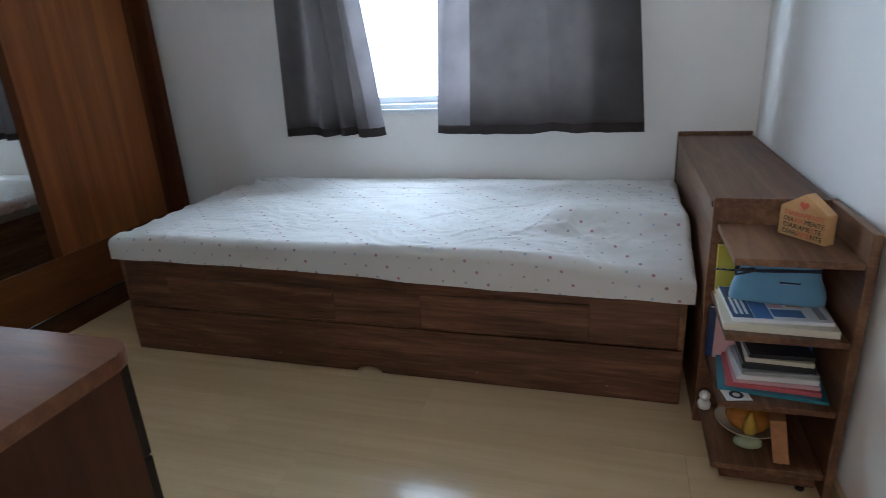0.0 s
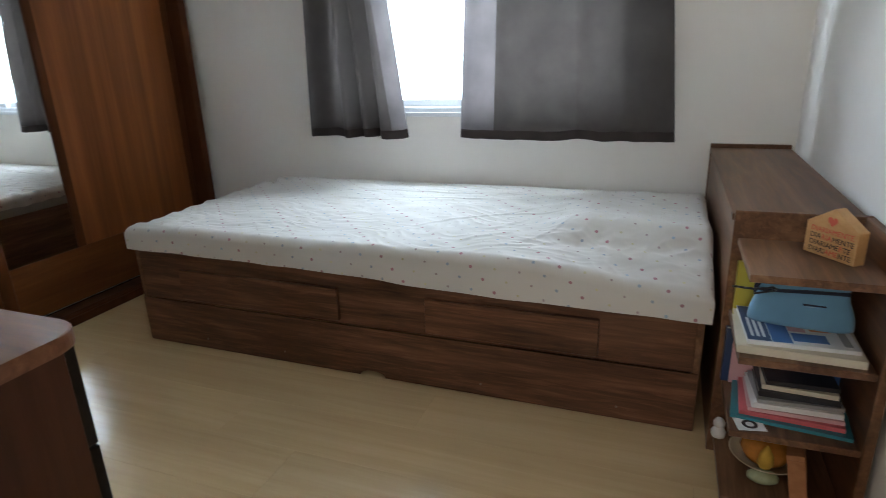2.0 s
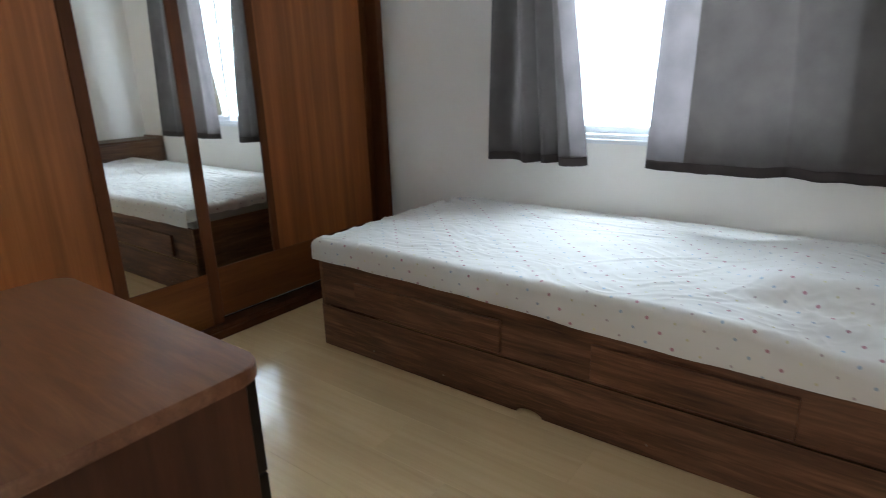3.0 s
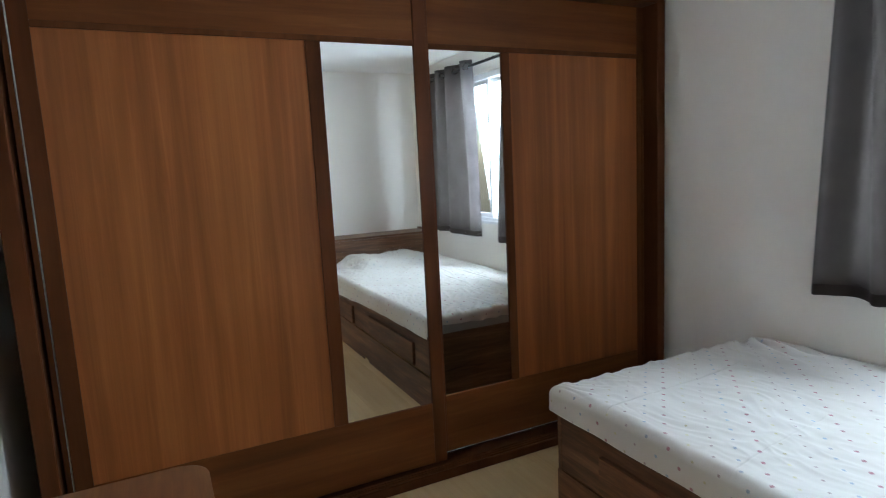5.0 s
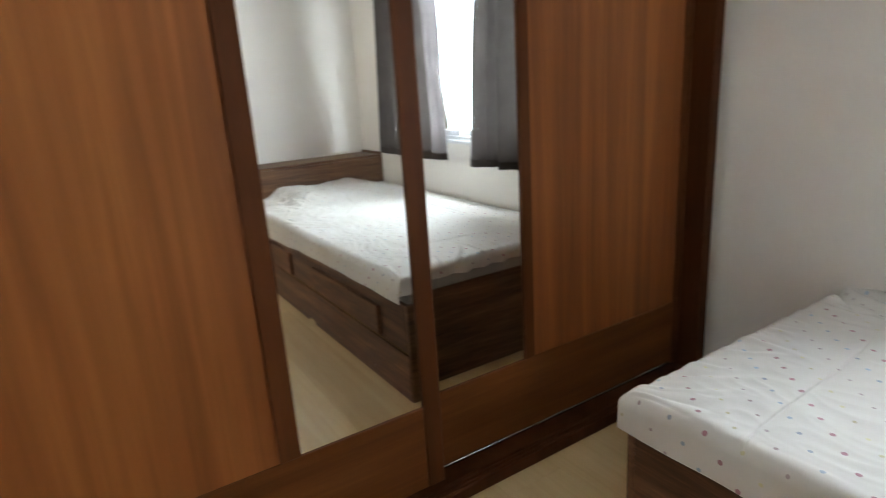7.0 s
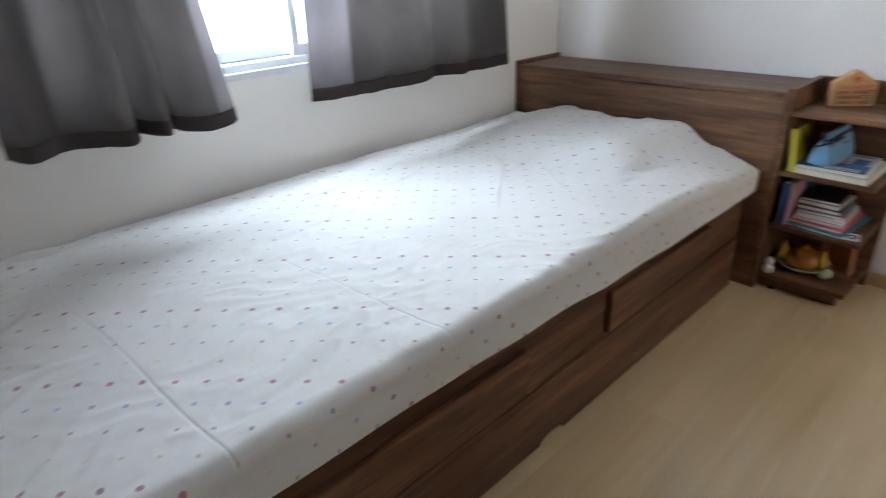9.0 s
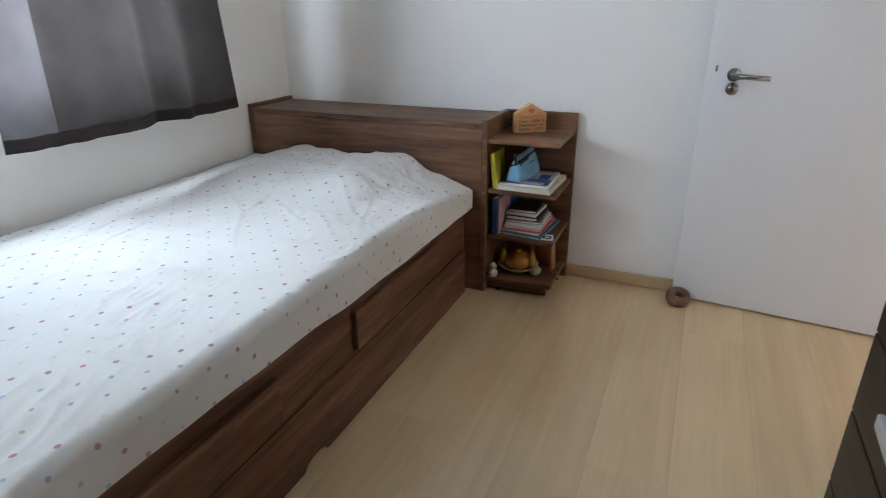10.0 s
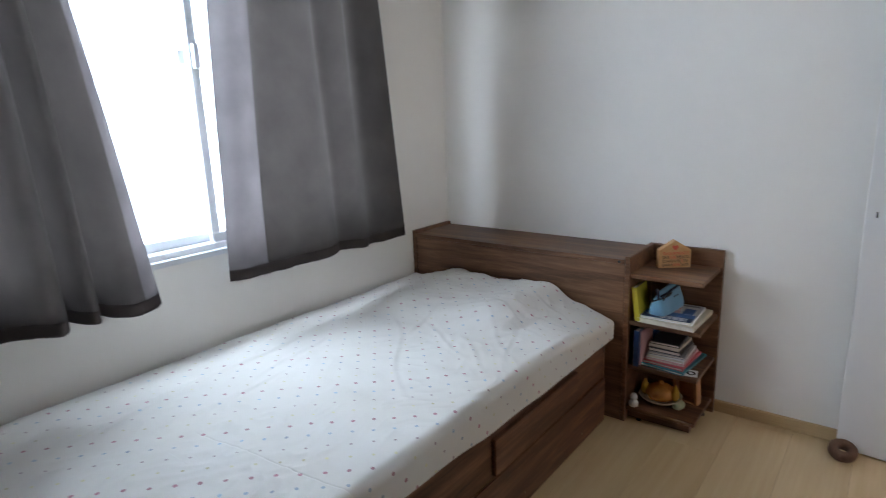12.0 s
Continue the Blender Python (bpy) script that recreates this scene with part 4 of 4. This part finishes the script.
# bowl with orange fabric fruit on the bottom shelf
BOWLM = painted("glazed_bowl", (0.62, 0.53, 0.38), 0.25)
AMBER = painted("amber_ceramic", (0.50, 0.20, 0.035), 0.25, 0.2, 30)
GOLD = painted("golden_yellow_felt", (0.55, 0.33, 0.04), 0.8, 0.15, 30, 0.4, 90)
FROG = painted("pale_green_ceramic", (0.36, 0.40, 0.24), 0.35, 0.15, 40)
bowl = tagged(part("bowl", lathe(bmesh.new(), [(0.045, 0), (0.05, 0.004), (0.075, 0.016), (0.092, 0.030), (0.095, 0.034), (0.089, 0.032), (0.07, 0.018), (0.02, 0.010)], 36, (-0.200, -1.345, 0.0745)), BOWLM, None, "", True), "shallow glazed cream plate on the bottom shelf", "plate")
pot = thing("teapot", (-0.200, -1.345, 0.0875), "squat amber ceramic pot standing on a plate", "pot")
part("body", lathe(bmesh.new(), [(0.03, 0), (0.055, 0.010), (0.066, 0.032), (0.058, 0.056), (0.035, 0.068), (0.012, 0.072)], 30, (-0.200, -1.345, 0.0875)), AMBER, pot, "", True)
part("knob", lathe(bmesh.new(), [(0.008, 0), (0.014, 0.008), (0.009, 0.016)], 16, (-0.200, -1.345, 0.159)), AMBER, pot, "", True)
for sx in (-1, 1):
    bm = lathe(bmesh.new(), [(0.016, 0), (0.026, 0.015), (0.022, 0.04), (0.010, 0.062), (0.003, 0.072)], 18, (-0.200 - 0.010, -1.345 + 0.068 * sx, 0.103), (0.8, 0.7))
    part("ear", bm, GOLD, pot, "golden yellow leaf-shaped ear", True)
frog = tagged(part("figurine", lathe(bmesh.new(), [(0.024, 0), (0.032, 0.006), (0.033, 0.016), (0.024, 0.026), (0.010, 0.031)], 20, (-0.215, -1.430, 0.0745), (1.2, 0.8)), FROG, None, "", True), "small pale green ceramic figurine on the bottom shelf", "figurine")
bear = bmesh.new()
lathe(bear, [(0.010, 0), (0.019, 0.006), (0.021, 0.022), (0.012, 0.036)], 18, (-0.315, -1.262, 0.0745))
lathe(bear, [(0.007, 0), (0.016, 0.007), (0.017, 0.018), (0.009, 0.030)], 18, (-0.315, -1.262, 0.109))
tagged(part("figurine", bear, painted("white_ceramic", (0.70, 0.69, 0.66), 0.35), None, "", True), "small white ceramic figurine on the bottom shelf", "figurine")
frame_m = wood("orange_pine_frame", (0.33, 0.13, 0.05), (0.42, 0.18, 0.075), (0.50, 0.24, 0.10), (16, 2, 16), 0.5)
pic = thing("picture_frame", (-0.13, -1.445, 0.0745), "small orange wooden box frame leaning on the shelf side", "picture frame")
PIC = pose(-0.130, -1.445, 0.0745, 0, -10, -10)
bm = bmesh.new()
for y0_, y1_, z0_, z1_ in ((-0.055, 0.055, 0, 0.014), (-0.055, 0.055, 0.126, 0.140), (-0.055, -0.041, 0.014, 0.126), (0.041, 0.055, 0.014, 0.126)):
    box(bm, -0.02, 0.02, y0_, y1_, z0_, z1_, 0.001)
bmesh.ops.transform(bm, matrix=PIC, verts=bm.verts)
part("frame", bm, frame_m, pic)
bm = box(bmesh.new(), 0.012, 0.017, -0.041, 0.041, 0.014, 0.126)
bmesh.ops.transform(bm, matrix=PIC, verts=bm.verts)
part("backing", bm, frame_m, pic)

# ---- bedroom door, open along the wall ----
door = thing("door_1", (-0.155, -2.86, 0), "white painted flush door standing open against the wall", "door", kind="structure")
DOOR = pose(-0.122, -2.900, 0, 0, 0, math.degrees(math.atan2(0.885, 0.095)))
bm = box(bmesh.new(), 0.0, 0.885, 0.0, 0.034, 0.007, 1.93, 0.002)
bmesh.ops.transform(bm, matrix=DOOR, verts=bm.verts)
leaf = part("leaf", bm, DOORP, door)


def on_door(name, bm, mat, label="", smooth=False):
    bmesh.ops.transform(bm, matrix=DOOR, verts=bm.verts)
    return part(name, bm, mat, leaf, label, smooth)


hxp = 0.785
for z, r in ((0.957, 0.025), (0.906, 0.024)):
    on_door("rosette", tube(bmesh.new(), (hxp, 0.034, z), (hxp, 0.043, z), r, 28, r * 0.94), CHROME, "round satin metal rosette", True)
bm = tube(bmesh.new(), (hxp, 0.042, 0.957), (hxp, 0.082, 0.957), 0.0105, 16)
on_door("handle_neck", bm, CHROME, "", True)
bm = tube(bmesh.new(), (hxp + 0.008, 0.079, 0.957), (hxp - 0.125, 0.079, 0.952), 0.0105, 16, 0.009)
on_door("lever", bm, CHROME, "satin metal lever handle", True)
on_door("keyhole", box(bmesh.new(), hxp - 0.003, hxp + 0.003, 0.043, 0.0445, 0.893, 0.916, 0.001), BLACKP)
on_door("edge_plate", box(bmesh.new(), 0.846, 0.852, 0.034, 0.0355, 0.967, 0.989), CHROME)
for z in (0.25, 1.65):
    bm = tube(bmesh.new(), (-0.006, 0.04, z), (-0.006, 0.04, z + 0.08), 0.007, 12)
    on_door("hinge", bm, CHROME, "", True)

# felt ring that holds the door
bm = bmesh.new()
rings = []
for i in range(36):
    a = 2 * math.pi * i / 36
    rings.append([])
    for j in range(14):
        bb = 2 * math.pi * j / 14
        r = 0.042 + 0.022 * math.copysign(abs(math.cos(bb)) ** 0.7, math.cos(bb))
        rings[-1].append(bm.verts.new((r * math.cos(a), r * math.sin(a), 0.026 + 0.026 * math.copysign(abs(math.sin(bb)) ** 0.7, math.sin(bb)))))
for i in range(36):
    for j in range(14):
        bm.faces.new((rings[i][j], rings[(i + 1) % 36][j], rings[(i + 1) % 36][(j + 1) % 14], rings[i][(j + 1) % 14]))
bmesh.ops.transform(bm, matrix=pose(-0.130, -2.045, 0.0325, 0, -18, 14) @ Matrix.Diagonal((0.80, 0.80, 0.80, 1)) @ pose(0, 0, -0.026), verts=bm.verts)
tagged(part("door_stopper", bm, STOPM, None, "", True), "brown ring-shaped door stopper on the floor", "door stopper")

# ---- chest of drawers ----
CX0, CX1, CY0, CY1, CT = -2.150, -1.355, -2.915, -2.375, 0.825
chest = thing("chest_of_drawers", (-1.73, -2.66, 0), "chest of drawers with red-brown top and dark fronts", "chest of drawers")
r = 0.05
outline = [(CX0, CY0), (CX1, CY0)]
outline += [(CX1 - r + r * math.cos(a), CY1 - r + r * math.sin(a)) for a in [math.pi / 2 * k / 8 for k in range(9)]]
outline += [(CX0 + r - r * math.sin(a), CY1 - r + r * math.cos(a)) for a in [math.pi / 2 * k / 8 for k in range(9)]]
part("top", plate(bmesh.new(), outline, CT - 0.028, CT, 0.004), DRESSTOP, chest, "polished red-brown wooden top")
bx0, bx1, by1 = CX0 + 0.014, CX1 - 0.014, CY1 - 0.036
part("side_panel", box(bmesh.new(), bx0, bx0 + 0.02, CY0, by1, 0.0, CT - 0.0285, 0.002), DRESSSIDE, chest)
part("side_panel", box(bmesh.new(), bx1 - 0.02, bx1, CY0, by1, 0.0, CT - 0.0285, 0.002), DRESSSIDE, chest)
part("back_panel", box(bmesh.new(), bx0 + 0.02, bx1 - 0.02, CY0, CY0 + 0.01, 0.03, CT - 0.03), DRESSSIDE, chest)
# near-black block, its colour stands for the shade between the drawers
part("carcass", box(bmesh.new(), bx0 + 0.02, bx1 - 0.02, CY0 + 0.01, by1 - 0.03, 0.03, CT - 0.03), DARK, chest)
part("top_rail", box(bmesh.new(), bx0 + 0.0205, bx1 - 0.0205, by1 - 0.028, by1 + 0.002, 0.7995, CT - 0.0285, 0.001), DRESSFRONT, chest)
part("plinth", box(bmesh.new(), bx0 + 0.0205, bx1 - 0.0205, by1 - 0.05, by1 - 0.02, 0.0, 0.05), DRESSSIDE, chest)
for z1 in (0.797, 0.612, 0.427, 0.242):
    d = part("drawer", box(bmesh.new(), bx0 + 0.001, bx1 - 0.001, by1 - 0.018, by1 + 0.018, z1 - 0.180, z1, 0.003, 2), DRESSFRONT, chest)
    zc, hx0, hx1, n = z1 - 0.055, -1.87, -1.595, 20
    bm = bmesh.new()
    loops = []
    for k in range(n + 1):
        q = k / n
        bow = math.sin(math.pi * q)
        yo = by1 + 0.018 + 0.030 + 0.004 * bow
        thick = 0.006 + 0.004 * (1 - bow)
        hgt = 0.0145 + 0.001 * bow
        x = hx0 + (hx1 - hx0) * q
        loops.append([bm.verts.new((x, yo - thick, zc - hgt)), bm.verts.new((x, yo - 0.002, zc - hgt)), bm.verts.new((x, yo, zc - hgt + 0.003)), bm.verts.new((x, yo, zc + hgt - 0.003)), bm.verts.new((x, yo - 0.002, zc + hgt)), bm.verts.new((x, yo - thick, zc + hgt))])
    for one, two in zip(loops, loops[1:]):
        for i in range(6):
            bm.faces.new((one[i], one[(i + 1) % 6], two[(i + 1) % 6], two[i]))
    bm.faces.new(loops[0])
    bm.faces.new(loops[-1][::-1])
    h_ = part("handle", bm, SILVER, d, "slightly bowed satin metal bar handle")
    for x, sgn in ((hx0 + 0.008, 1), (hx1 - 0.008, -1)):
        bm = box(bmesh.new(), min(x, x + sgn * 0.032), max(x, x + sgn * 0.032), by1 + 0.0182, by1 + 0.0395, zc - 0.012, zc + 0.012, 0.003, 2)
        part("handle_foot", bm, SILVER, h_)

# ---- floor planks ----
PW, PL = 0.222, 1.52
plank_rng = random.Random(5)
meshes = {}


def plank_mesh(length, width):
    k = (round(length, 3), round(width, 3))
    if k not in meshes:
        meshes[k] = mesh_of("plank", box(bmesh.new(), 0.0002, length - 0.0002, 0.0002, width - 0.0002, -0.0055, 0.0, 0.0003), PLANK)
    return meshes[k]


y = -1.638 - 12 * PW
row = 0
while y < 0.0:
    x = X_W - 0.02 - (1.06 if row % 3 == 0 else 0.42 if row % 3 == 1 else 0.74)
    while x < 0.02:
        a, b_ = max(x, X_W - 0.02), min(x + PL, 0.02)
        if b_ - a > 0.05:
            p = new("plank", plank_mesh(b_ - a, min(PW, 0.02 - y)))
            p.location = (a, y, 0)
            p.parent = floor
        x += PL
    y += PW
    row += 1
